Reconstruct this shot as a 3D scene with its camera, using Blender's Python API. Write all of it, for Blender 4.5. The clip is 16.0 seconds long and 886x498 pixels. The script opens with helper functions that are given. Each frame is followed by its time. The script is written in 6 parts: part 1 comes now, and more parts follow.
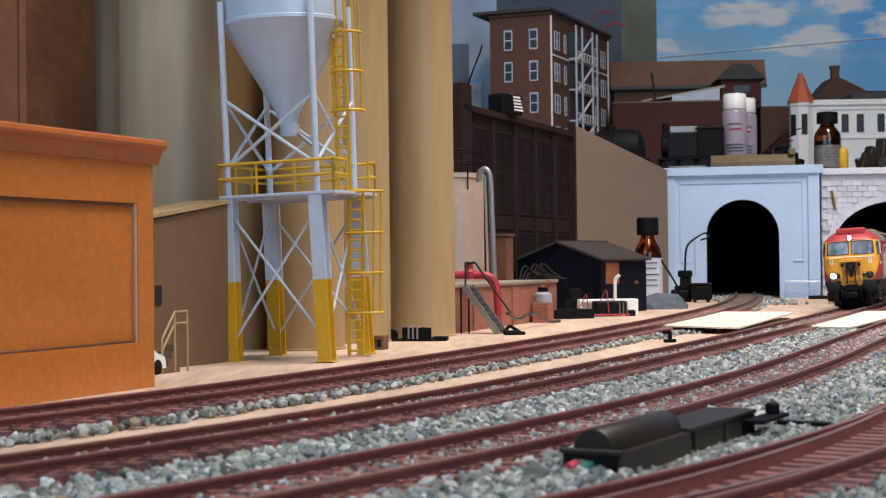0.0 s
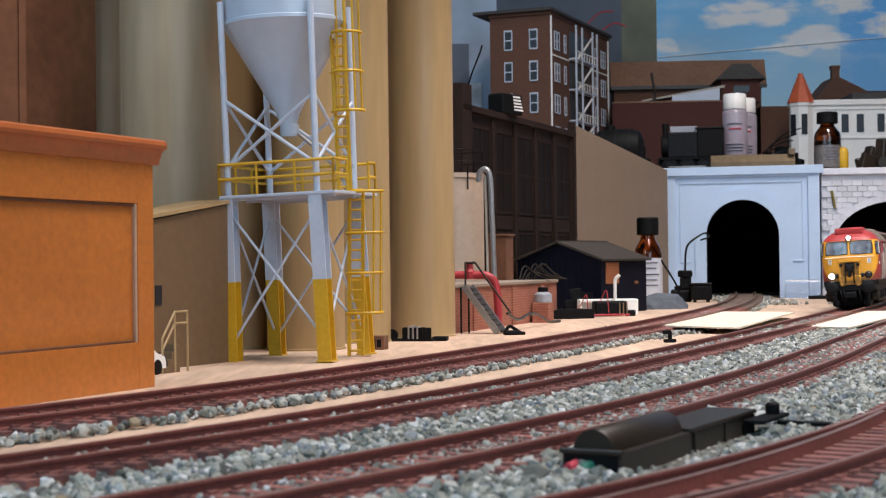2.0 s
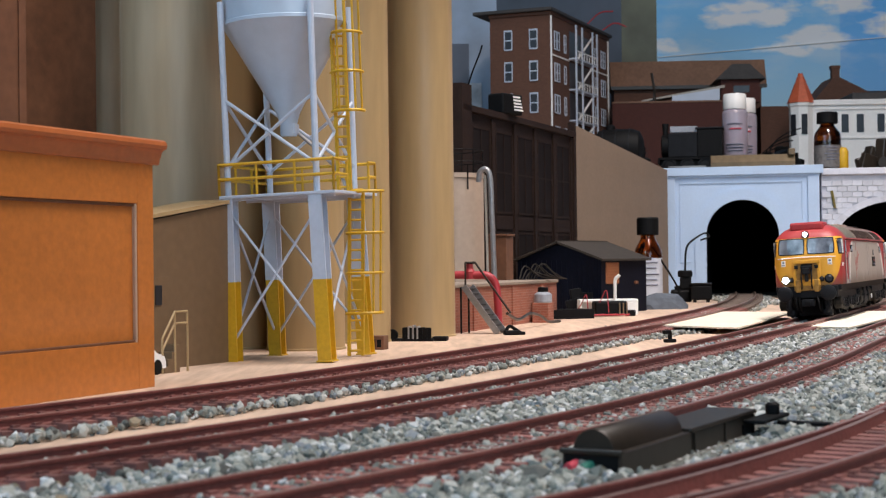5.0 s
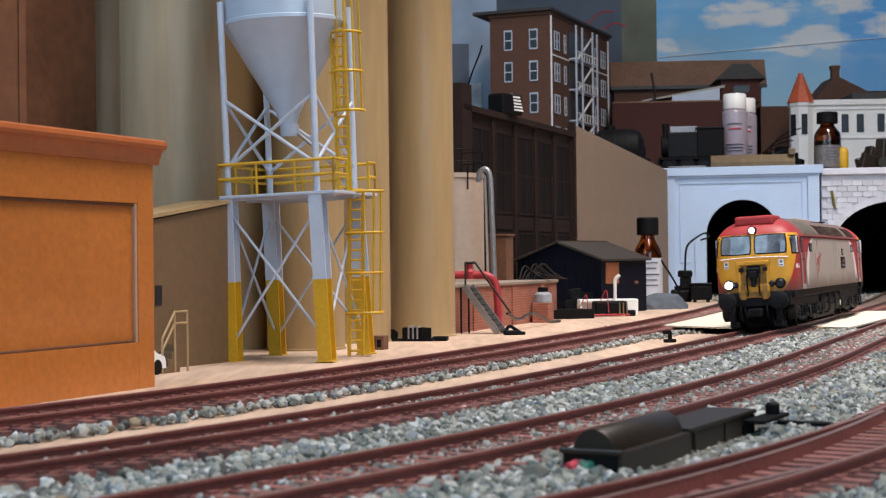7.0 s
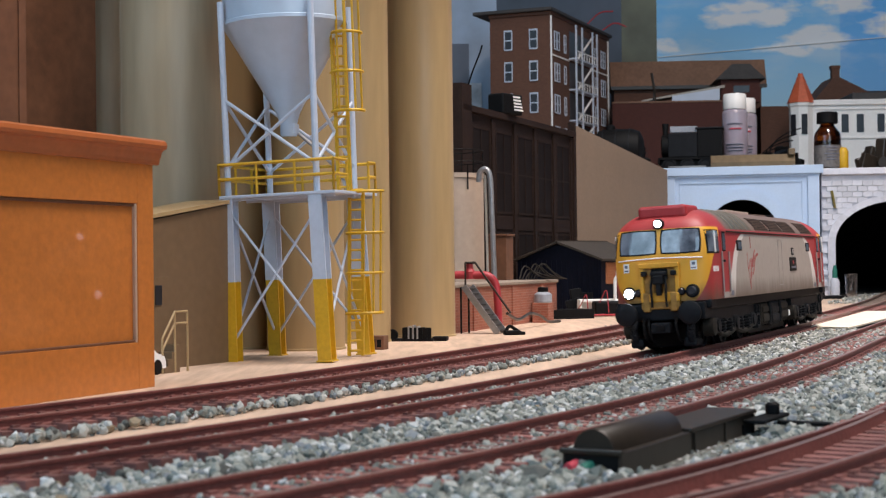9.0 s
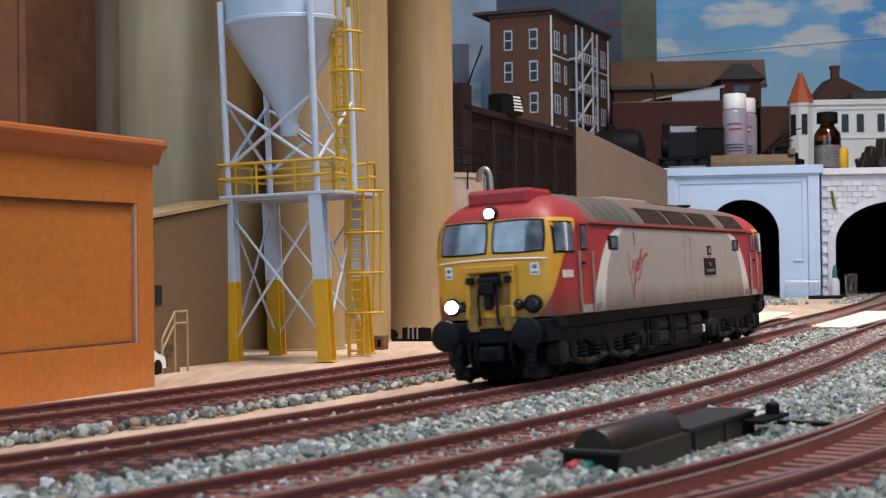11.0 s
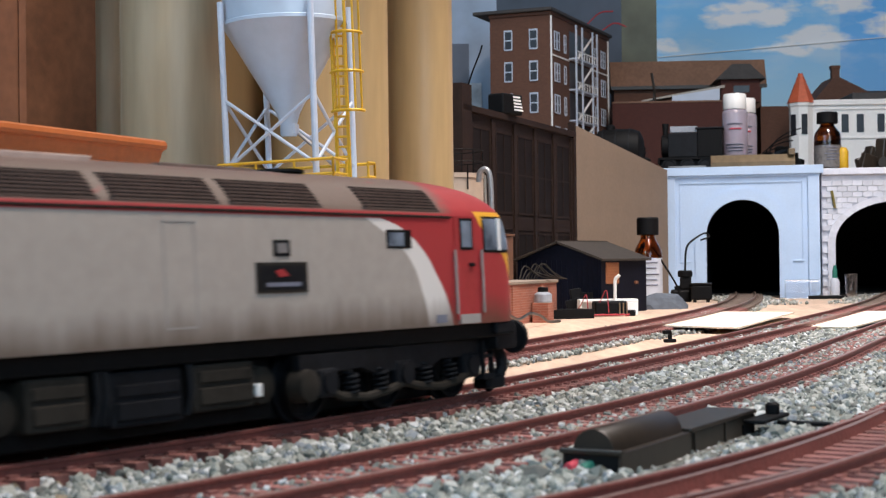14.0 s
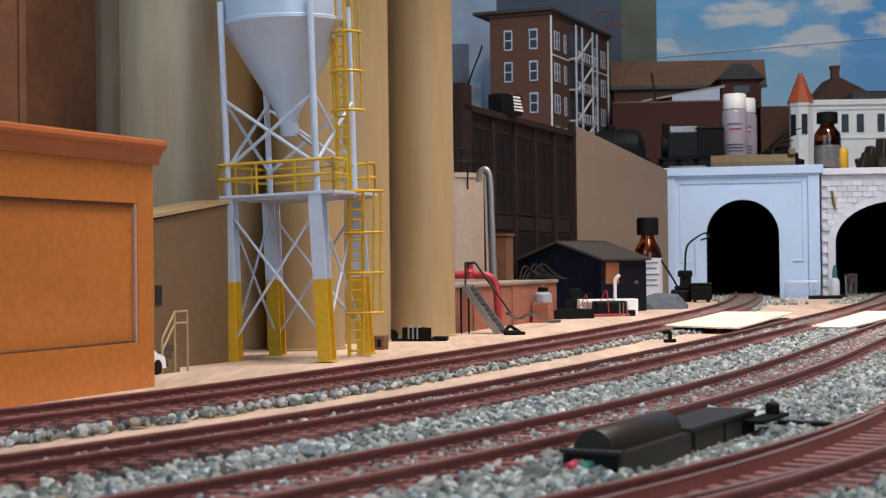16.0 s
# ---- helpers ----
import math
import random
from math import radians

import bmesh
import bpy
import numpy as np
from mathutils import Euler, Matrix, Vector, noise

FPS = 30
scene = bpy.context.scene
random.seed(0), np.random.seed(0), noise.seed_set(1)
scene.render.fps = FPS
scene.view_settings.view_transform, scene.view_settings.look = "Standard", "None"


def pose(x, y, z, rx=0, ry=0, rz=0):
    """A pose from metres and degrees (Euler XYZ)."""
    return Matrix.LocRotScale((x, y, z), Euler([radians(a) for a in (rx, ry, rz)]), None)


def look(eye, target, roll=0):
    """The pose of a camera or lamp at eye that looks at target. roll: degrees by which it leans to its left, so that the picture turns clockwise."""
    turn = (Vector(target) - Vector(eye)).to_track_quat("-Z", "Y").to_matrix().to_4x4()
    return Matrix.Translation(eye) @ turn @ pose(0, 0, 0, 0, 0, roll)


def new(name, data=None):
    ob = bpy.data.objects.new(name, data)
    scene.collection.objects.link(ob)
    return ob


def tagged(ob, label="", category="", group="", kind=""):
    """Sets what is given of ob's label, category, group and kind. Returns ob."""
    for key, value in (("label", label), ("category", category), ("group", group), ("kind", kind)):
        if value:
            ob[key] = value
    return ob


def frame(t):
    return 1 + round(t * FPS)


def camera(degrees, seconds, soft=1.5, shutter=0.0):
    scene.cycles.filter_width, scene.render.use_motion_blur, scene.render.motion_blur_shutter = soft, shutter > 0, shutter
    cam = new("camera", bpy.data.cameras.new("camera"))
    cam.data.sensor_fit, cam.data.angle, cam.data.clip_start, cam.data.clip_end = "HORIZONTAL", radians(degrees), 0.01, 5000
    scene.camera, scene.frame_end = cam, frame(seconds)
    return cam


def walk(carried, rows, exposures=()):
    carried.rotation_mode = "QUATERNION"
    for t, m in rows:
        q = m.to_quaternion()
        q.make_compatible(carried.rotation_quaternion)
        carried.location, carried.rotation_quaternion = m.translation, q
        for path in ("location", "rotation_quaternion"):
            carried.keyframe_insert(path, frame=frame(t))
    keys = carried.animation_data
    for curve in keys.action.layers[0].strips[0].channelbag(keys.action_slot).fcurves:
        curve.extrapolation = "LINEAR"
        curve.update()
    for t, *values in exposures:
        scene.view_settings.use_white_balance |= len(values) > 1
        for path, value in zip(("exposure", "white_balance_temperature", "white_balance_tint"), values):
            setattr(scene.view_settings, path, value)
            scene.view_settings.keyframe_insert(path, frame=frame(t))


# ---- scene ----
# A model railway on a baseboard: lengths below are in millimetres, MM turns them into metres.
MM = 0.001
EYE_Z = 32.1
cam = camera(33.05, 16.0, soft=1.2, shutter=0.5)
eye = Matrix.Translation((0, 0, EYE_Z * MM)) @ pose(0, 0, 0, 90.503, 0, 0) @ pose(0, 0, 0, 0, 0, -0.657)
cam.data.dof.use_dof, cam.data.dof.focus_distance, cam.data.dof.aperture_fstop = True, 0.64, 74.0
walk(cam, [(0.0, eye), (16.0, eye)], [(0, -0.1), (12.5, -0.1), (13.5, 0.22), (14.5, 0.2), (15.0, 0.02), (15.5, -0.1), (16.0, -0.1)])


# ---- light: a hobby room with ceiling lamps and a window behind the camera ----
world = bpy.data.worlds.new("room_air")
scene.world = world
world.use_nodes = True
world.node_tree.nodes["Background"].inputs[0].default_value = (0.8, 0.85, 1.0, 1)
world.node_tree.nodes["Background"].inputs[1].default_value = 0.05


def area_lamp(name, at, target, sx, sy, watts, color):
    data = bpy.data.lights.new(name, "AREA")
    data.shape, data.size, data.size_y, data.energy, data.color = "RECTANGLE", sx, sy, watts, color
    ob = new(name, data)
    ob.matrix_world = look(at, target)
    return ob


area_lamp("ceiling_lamp", (0.38, 0.22, 1.15), (-0.05, 0.55, 0), 0.4, 0.3, 11, (1.0, 0.84, 0.74))
spot = area_lamp("ceiling_lamp", (0.40, 0.70, 1.25), (0.30, 0.88, 0), 0.3, 0.3, 4.6, (1.0, 0.94, 0.93))
spot.data.spread = radians(75)
area_lamp("window_daylight", (-0.95, -0.35, 0.85), (0.05, 0.9, 0.1), 0.9, 0.7, 10.5, (0.52, 0.77, 1.0))
area_lamp("window_daylight", (0.55, -0.95, 0.62), (0.0, 0.7, 0.05), 0.8, 0.7, 9, (0.52, 0.77, 1.0))


# ---- materials ----
def material(name, color, rough=0.6, metal=0.0, vary=0.25, grain=400.0, bump=0.2, blotch=40.0, tint=None, coat=0.0, per=0.0, stretch=None, specular=0.5):
    """Base colour with fine grain and larger blotches, and a fine relief. per: how much single pieces differ."""
    m = bpy.data.materials.new(name)
    m.use_nodes = True
    nt = m.node_tree
    b = nt.nodes["Principled BSDF"]
    b.inputs["Roughness"].default_value, b.inputs["Metallic"].default_value = rough, metal
    b.inputs["Coat Weight"].default_value = coat
    geo = nt.nodes.new("ShaderNodeTexCoord")
    n1, n2 = nt.nodes.new("ShaderNodeTexNoise"), nt.nodes.new("ShaderNodeTexNoise")
    n1.inputs["Scale"].default_value, n2.inputs["Scale"].default_value = grain, blotch
    n1.inputs["Detail"].default_value, n2.inputs["Detail"].default_value = 4, 5
    b.inputs["Specular IOR Level"].default_value = specular
    source = geo.outputs["Object"]
    if stretch:
        st = nt.nodes.new("ShaderNodeVectorMath")
        st.operation = "MULTIPLY"
        st.inputs[1].default_value = stretch
        nt.links.new(source, st.inputs[0])
        source = st.outputs[0]
    for n in (n1, n2):
        nt.links.new(source, n.inputs["Vector"])
    add = nt.nodes.new("ShaderNodeMath")
    add.operation = "ADD"
    nt.links.new(n1.outputs[0], add.inputs[0])
    nt.links.new(n2.outputs[0], add.inputs[1])
    ramp = nt.nodes.new("ShaderNodeMapRange")
    ramp.inputs[1].default_value, ramp.inputs[2].default_value = 0.65, 1.35
    nt.links.new(add.outputs[0], ramp.inputs[0])
    mix = nt.nodes.new("ShaderNodeMix")
    mix.data_type = "RGBA"
    lo = tint or [c * (1 - vary) for c in color]
    hi = [min(1, c * (1 + vary * 0.6)) for c in color]
    mix.inputs[6].default_value, mix.inputs[7].default_value = (*lo, 1), (*hi, 1)
    nt.links.new(ramp.outputs[0], mix.inputs[0])
    last = mix.outputs[2]
    if per:
        info = nt.nodes.new("ShaderNodeObjectInfo")
        hsv = nt.nodes.new("ShaderNodeHueSaturation")
        rng = nt.nodes.new("ShaderNodeMapRange")
        rng.inputs[3].default_value, rng.inputs[4].default_value = 1 - per, 1 + per
        nt.links.new(info.outputs["Random"], rng.inputs[0])
        nt.links.new(rng.outputs[0], hsv.inputs["Value"])
        nt.links.new(last, hsv.inputs["Color"])
        last = hsv.outputs[0]
    nt.links.new(last, b.inputs["Base Color"])
    if bump:
        bp = nt.nodes.new("ShaderNodeBump")
        bp.inputs["Strength"].default_value, bp.inputs["Distance"].default_value = bump, 0.0004
        nt.links.new(n1.outputs[0], bp.inputs["Height"])
        nt.links.new(bp.outputs[0], b.inputs["Normal"])
    return m


def glow(name, color, strength):
    m = bpy.data.materials.new(name)
    m.use_nodes = True
    b = m.node_tree.nodes["Principled BSDF"]
    b.inputs["Base Color"].default_value = (*color, 1)
    b.inputs["Emission Color"].default_value, b.inputs["Emission Strength"].default_value = (*color, 1), strength
    return m


PLY = material("plywood", (0.58, 0.42, 0.31), 0.7, vary=0.32, grain=300, bump=0.3, blotch=45, stretch=(1.0, 0.12, 1.0))
RUST = material("rust_painted_rail", (0.19, 0.058, 0.048), 0.42, vary=0.35, grain=900, bump=0.3)
TIE = material("maroon_tie", (0.22, 0.085, 0.072), 0.75, vary=0.45, grain=900, bump=0.4, per=0.35)
TIE_DUSTY = material("dusty_tie", (0.13, 0.092, 0.072), 0.85, vary=0.4, grain=900, bump=0.4, per=0.3)
SILO = material("tan_silo_paint", (0.41, 0.29, 0.145), 0.4, vary=0.13, grain=300, bump=0.06, blotch=30, stretch=(1.0, 1.0, 0.12))
SILOGREY = material("olive_grey_silo", (0.38, 0.295, 0.19), 0.42, vary=0.15, grain=300, bump=0.06, blotch=30, stretch=(1.0, 1.0, 0.12))
ORANGE = material("orange_wood_paint", (0.54, 0.178, 0.034), 0.38, vary=0.22, grain=420, bump=0.15, blotch=16, coat=0.15)
PORTAL = material("white_portal", (0.46, 0.595, 0.79), 0.6, vary=0.06, grain=500, bump=0.1)
BLACK = material("black_plastic", (0.0045, 0.0045, 0.005), 0.6, vary=0.4, grain=600, bump=0.1, specular=0.14)
TANWALL = material("tan_card", (0.22, 0.162, 0.118), 0.8, vary=0.1, grain=300, bump=0.1)
DARKWOOD = material("dark_brown_wall", (0.019, 0.009, 0.006), 0.7, vary=0.4, grain=400, bump=0.2, specular=0.2)


def worn_rail_heads(m):
    """Wheels have rubbed the paint off the rails' tops."""
    nt = m.node_tree
    b = nt.nodes["Principled BSDF"]
    old = b.inputs["Base Color"].links[0].from_socket
    tc, sep, mr, mix = nt.nodes.new("ShaderNodeTexCoord"), nt.nodes.new("ShaderNodeSeparateXYZ"), nt.nodes.new("ShaderNodeMapRange"), nt.nodes.new("ShaderNodeMix")
    nt.links.new(tc.outputs["Normal"], sep.inputs[0])
    nt.links.new(sep.outputs[2], mr.inputs[0])
    mr.inputs[1].default_value, mr.inputs[2].default_value, mr.inputs[4].default_value = 0.93, 0.99, 0.8
    mix.data_type = "RGBA"
    mix.inputs[7].default_value = (0.20, 0.135, 0.115, 1)
    nt.links.new(mr.outputs[0], mix.inputs[0])
    nt.links.new(old, mix.inputs[6])
    # plaster dust from the tunnel work lies on the far lengths
    vec = nt.nodes.new("ShaderNodeSeparateXYZ")
    far, dust = nt.nodes.new("ShaderNodeMapRange"), nt.nodes.new("ShaderNodeMix")
    nt.links.new(tc.outputs["Object"], vec.inputs[0])
    nt.links.new(vec.outputs[1], far.inputs[0])
    far.inputs[1].default_value, far.inputs[2].default_value, far.inputs[4].default_value = 0.85, 1.15, 0.8
    dust.data_type = "RGBA"
    dust.inputs[7].default_value = (0.13, 0.090, 0.070, 1)
    nt.links.new(far.outputs[0], dust.inputs[0])
    nt.links.new(mix.outputs[2], dust.inputs[6])
    nt.links.new(dust.outputs[2], b.inputs["Base Color"])


worn_rail_heads(RUST)


# ---- mesh helpers ----
def part(name, bm, mat, parent=None, label="", smooth=False):
    """Links a bmesh (in millimetres) as one mesh object under a thing or a part."""
    me = bpy.data.meshes.new(name)
    bmesh.ops.recalc_face_normals(bm, faces=bm.faces)
    if smooth:
        for f in bm.faces:
            f.smooth = True
        for e in bm.edges:
            e.smooth = len(e.link_faces) == 2 and e.calc_face_angle(0) < 0.7
    bmesh.ops.scale(bm, vec=(MM, MM, MM), verts=bm.verts)
    bm.to_mesh(me)
    bm.free()
    me.materials.append(mat)
    ob = new(name, me)
    if parent is not None:
        ob.parent = parent
    if label:
        ob["label"] = label
    return ob


def at(ob, x, y, z, rx=0, ry=0, rz=0):
    ob.matrix_basis = pose(x * MM, y * MM, z * MM, rx, ry, rz)
    return ob


def thing(name, label, category, x=0, y=0, z=0, rz=0, group="", kind=""):
    return at(tagged(new(name), label, category, group, kind), x, y, z, 0, 0, rz)


def box(x0, x1, y0, y1, z0, z1, bevel=0.0, bm=None):
    own = bmesh.new()
    v = [own.verts.new((x, y, z)) for x in (x0, x1) for y in (y0, y1) for z in (z0, z1)]
    for f in ((0, 1, 3, 2), (4, 6, 7, 5), (0, 4, 5, 1), (2, 3, 7, 6), (0, 2, 6, 4), (1, 5, 7, 3)):
        own.faces.new([v[i] for i in f])
    bmesh.ops.recalc_face_normals(own, faces=own.faces)
    if bevel:
        bmesh.ops.bevel(own, geom=own.edges[:], offset=bevel, segments=2, profile=0.5, affect="EDGES")
    return merge(bm, own)


def merge(bm, own, m=None):
    if m is not None:
        bmesh.ops.transform(own, matrix=m, verts=own.verts)
    if bm is None:
        return own
    tmp = bpy.data.meshes.new("tmp")
    own.to_mesh(tmp)
    own.free()
    bm.from_mesh(tmp)
    bpy.data.meshes.remove(tmp)
    return bm


def lathe(profile, n=32, bm=None, m=None):
    """A turned body from (radius, height) pairs, closed at both ends."""
    own = bmesh.new()
    rings = [[own.verts.new((r * math.cos(a), r * math.sin(a), z)) for a in (2 * math.pi * i / n for i in range(n))] for r, z in profile]
    for a, b in zip(rings, rings[1:]):
        for i in range(n):
            own.faces.new((a[i], a[(i + 1) % n], b[(i + 1) % n], b[i]))
    own.faces.new(rings[0][::-1])
    own.faces.new(rings[-1])
    return merge(bm, own, m)


def rod(p, q, r, n=8, bm=None, r2=None):
    """A round bar from p to q."""
    p, q = Vector(p), Vector(q)
    d = q - p
    m = Matrix.Translation(p) @ d.to_track_quat("Z", "Y").to_matrix().to_4x4()
    return lathe([(r, 0), (r if r2 is None else r2, d.length)], n, bm, m)


def bar(p, q, w, h, bm=None):
    """A square bar from p to q, w wide and h high."""
    p, q = Vector(p), Vector(q)
    d = q - p
    m = Matrix.Translation(p) @ d.to_track_quat("X", "Z").to_matrix().to_4x4()
    return merge(bm, box(0, d.length, -w / 2, w / 2, -h / 2, h / 2), m)


def tube(points, r, n=8, bm=None):
    """A bent pipe or cable through the points."""
    own = bmesh.new()
    pts = [Vector(p) for p in points]
    rings = []
    for i, p in enumerate(pts):
        d = (pts[min(i + 1, len(pts) - 1)] - pts[max(i - 1, 0)]).normalized()
        side = d.cross(Vector((0.13, 0.21, 1))).normalized()
        up = side.cross(d)
        rings.append([own.verts.new(p + r * (math.cos(a) * side + math.sin(a) * up)) for a in (2 * math.pi * k / n for k in range(n))])
    for a, b in zip(rings, rings[1:]):
        for i in range(n):
            own.faces.new((a[i], a[(i + 1) % n], b[(i + 1) % n], b[i]))
    own.faces.new(rings[0][::-1])
    own.faces.new(rings[-1])
    return merge(bm, own)


def bend(points, steps=8):
    """A smooth line through the points."""
    pts = [Vector(p) for p in points]
    pts = [2 * pts[0] - pts[1], *pts, 2 * pts[-1] - pts[-2]]
    out = []
    for a, b, c, d in zip(pts, pts[1:], pts[2:], pts[3:]):
        for k in range(steps):
            t = k / steps
            out.append(0.5 * (2 * b + (c - a) * t + (2 * a - 5 * b + 4 * c - d) * t * t + (3 * b - a - 3 * c + d) * t ** 3))
    return out + [pts[-2]]


def slab(outline, z0, z1, bm=None, m=None):
    """A flat plate with that outline (x, y), from z0 to z1."""
    own = bmesh.new()
    lo = [own.verts.new((x, y, z0)) for x, y in outline]
    hi = [own.verts.new((x, y, z1)) for x, y in outline]
    own.faces.new(lo[::-1])
    own.faces.new(hi)
    for i in range(len(lo)):
        j = (i + 1) % len(lo)
        own.faces.new((lo[i], lo[j], hi[j], hi[i]))
    return merge(bm, own, m)


# ---- the tracks' centre lines ----
FLOOR = -5.0
LINES = {  # x as a polynomial of ln(y / 500)
    "far": (-44.62, 40.81, 54.22, 230.95, -6.24),
    "near": (16.16, 29.43, 46.34, 213.61, 124.92),
    "siding": (-7.07, 165.78, 179.45),
}
MAIN = [(-300, 0), (-228, 72), (-193, 109.5), (-159, 147.5), (-125.5, 186), (-92, 225), (-63.9, 264), (-37.6, 303.5), (-15.6, 340),
        (6.1, 379), (26.7, 419), (53.8, 475), (88, 550), (124.5, 632), (161, 716), (200.7, 811), (238, 900), (275, 992), (310, 1082), (350, 1190), (392, 1310), (424, 1400), (450, 1480)]


def line_x(name, y):
    u, x = math.log(y / 500), 0.0
    for c in LINES[name]:
        x = x * u + c
    if name == "near":  # bears away behind the turnout
        x += 70.0 * max(0.0, u - 0.05) ** 2
    return x


def spaced(fine, step):
    """Evenly spaced places and headings along a fine line: (x, y, angle)."""
    out, run, nxt = [], 0.0, 0.0
    for a, b in zip(fine, fine[1:]):
        d = math.hypot(b[0] - a[0], b[1] - a[1])
        while d > 0 and run + d >= nxt:
            k = (nxt - run) / d
            out.append((a[0] + k * (b[0] - a[0]), a[1] + k * (b[1] - a[1]), math.atan2(b[1] - a[1], b[0] - a[0])))
            nxt += step
        run += d
    return out


def centre_line(name, step, y0=0, y1=0):
    if name == "main":
        return spaced([(p.x, p.y) for p in bend([(x, y, 0) for x, y in MAIN], 40)], step)
    return spaced([(line_x(name, y0 + (y1 - y0) * k / 3000), y0 + (y1 - y0) * k / 3000) for k in range(3001)], step)
# ---- more materials ----
def coords(nt):
    """Object coordinates in millimetres, split."""
    tc = nt.nodes.new("ShaderNodeTexCoord")
    sc = nt.nodes.new("ShaderNodeVectorMath")
    sc.operation = "SCALE"
    sc.inputs["Scale"].default_value = 1000
    nt.links.new(tc.outputs["Object"], sc.inputs[0])
    sep = nt.nodes.new("ShaderNodeSeparateXYZ")
    nt.links.new(sc.outputs[0], sep.inputs[0])
    return sc.outputs[0], sep.outputs


def calc(nt, op, a, b=None, c=None):
    n = nt.nodes.new("ShaderNodeMath")
    n.operation = op
    for i, v in enumerate((a, b, c)):
        if v is None:
            continue
        if isinstance(v, (int, float)):
            n.inputs[i].default_value = v
        else:
            nt.links.new(v, n.inputs[i])
    return n.outputs[0]


def blend(nt, fac, a, b):
    n = nt.nodes.new("ShaderNodeMix")
    n.data_type = "RGBA"
    for i, v in ((0, fac), (6, a), (7, b)):
        if isinstance(v, (int, float)):
            n.inputs[i].default_value = v
        elif isinstance(v, tuple):
            n.inputs[i].default_value = (*v, 1)
        else:
            nt.links.new(v, n.inputs[i])
    return n.outputs[2]


def fuzz(nt, vec, scale, detail=4.0):
    n = nt.nodes.new("ShaderNodeTexNoise")
    n.inputs["Scale"].default_value, n.inputs["Detail"].default_value = scale, detail
    nt.links.new(vec, n.inputs["Vector"])
    return n.outputs[0]


def edge(nt, value, at_, soft):
    """0 below at_, 1 above, over a soft band."""
    n = nt.nodes.new("ShaderNodeMapRange")
    n.inputs[1].default_value, n.inputs[2].default_value = at_ - soft, at_ + soft
    nt.links.new(value, n.inputs[0])
    return n.outputs[0]


def livery():
    """The locomotive's paint: yellow ends, red cabs, a white sweep, grey flanks, a dirty dark roof, grime along the sills."""
    m = bpy.data.materials.new("locomotive_livery")
    m.use_nodes = True
    nt = m.node_tree
    b = nt.nodes["Principled BSDF"]
    vec, (x, y, z) = coords(nt)
    ax = calc(nt, "ABSOLUTE", x)

    def sweep(points):
        c = nt.nodes.new("ShaderNodeFloatCurve")
        cv = c.mapping.curves[0]
        pts = [((pz - 10) / 45, px / 130) for pz, px in points]
        cv.points[0].location, cv.points[1].location = pts[0], pts[-1]
        for p in pts[1:-1]:
            cv.points.new(*p)
        c.mapping.update()
        nt.links.new(calc(nt, "DIVIDE", calc(nt, "SUBTRACT", z, 10.0), 45.0), c.inputs["Value"])
        d = calc(nt, "SUBTRACT", ax, calc(nt, "MULTIPLY", c.outputs[0], 130.0))
        return edge(nt, d, 0.0, 0.12)

    yellow = sweep([(10, 121.5), (17.9, 119.8), (24, 117.6), (29, 115.4), (33, 112.6), (36, 108.6), (38.5, 105.0), (42, 102.5), (55, 101)])
    outer = sweep([(10, 93), (17, 91.2), (23.5, 88.8), (28, 85.8), (34.5, 80), (39, 72.5), (41.3, 64.5), (55, 40)])
    inner = sweep([(10, 83), (17, 82), (24.5, 79.8), (31.3, 76.3), (36, 70.5), (39, 64.5), (41.3, 60), (55, 40)])
    n1, n2 = fuzz(nt, vec, 0.35), fuzz(nt, vec, 2.2)
    grey = blend(nt, n1, (0.32, 0.285, 0.255), (0.41, 0.37, 0.335))
    col = blend(nt, inner, grey, (0.70, 0.67, 0.64))
    col = blend(nt, outer, col, (0.36, 0.030, 0.034))
    col = blend(nt, yellow, col, (0.70, 0.345, 0.028))
    red = blend(nt, n1, (0.28, 0.024, 0.030), (0.40, 0.038, 0.038))
    strip = edge(nt, z, 40.7, 0.15)
    ynot = calc(nt, "SUBTRACT", 1.0, calc(nt, "MULTIPLY", yellow, calc(nt, "SUBTRACT", 1.0, edge(nt, z, 42.9, 0.1))))
    col = blend(nt, calc(nt, "MULTIPLY", strip, ynot), col, red)
    panel = edge(nt, calc(nt, "ABSOLUTE", calc(nt, "SUBTRACT", x, 64.0)), 19.0, 0.4)
    roof_dirt = blend(nt, panel, blend(nt, n2, (0.058, 0.055, 0.045), (0.10, 0.092, 0.075)), blend(nt, n2, (0.105, 0.068, 0.055), (0.20, 0.15, 0.12)))
    rf = calc(nt, "MULTIPLY", edge(nt, z, 42.2, 0.25), calc(nt, "SUBTRACT", 1.0, edge(nt, calc(nt, "ADD", ax, calc(nt, "MULTIPLY", n2, 8.0)), 95.0, 3.0)))
    patch = edge(nt, n1, 0.70, 0.05)
    col = blend(nt, rf, col, blend(nt, patch, roof_dirt, (0.30, 0.05, 0.045)))
    up = edge(nt, z, 49.0, 1.2)
    col = blend(nt, calc(nt, "MULTIPLY", calc(nt, "MULTIPLY", up, n2), 0.7), col, (0.12, 0.05, 0.045))
    # grime: streaks that rise from the sill
    st = nt.nodes.new("ShaderNodeVectorMath")
    st.operation = "MULTIPLY"
    st.inputs[1].default_value = (0.9, 0.9, 0.08)
    nt.links.new(vec, st.inputs[0])
    streak = fuzz(nt, st.outputs[0], 0.35, 5.0)
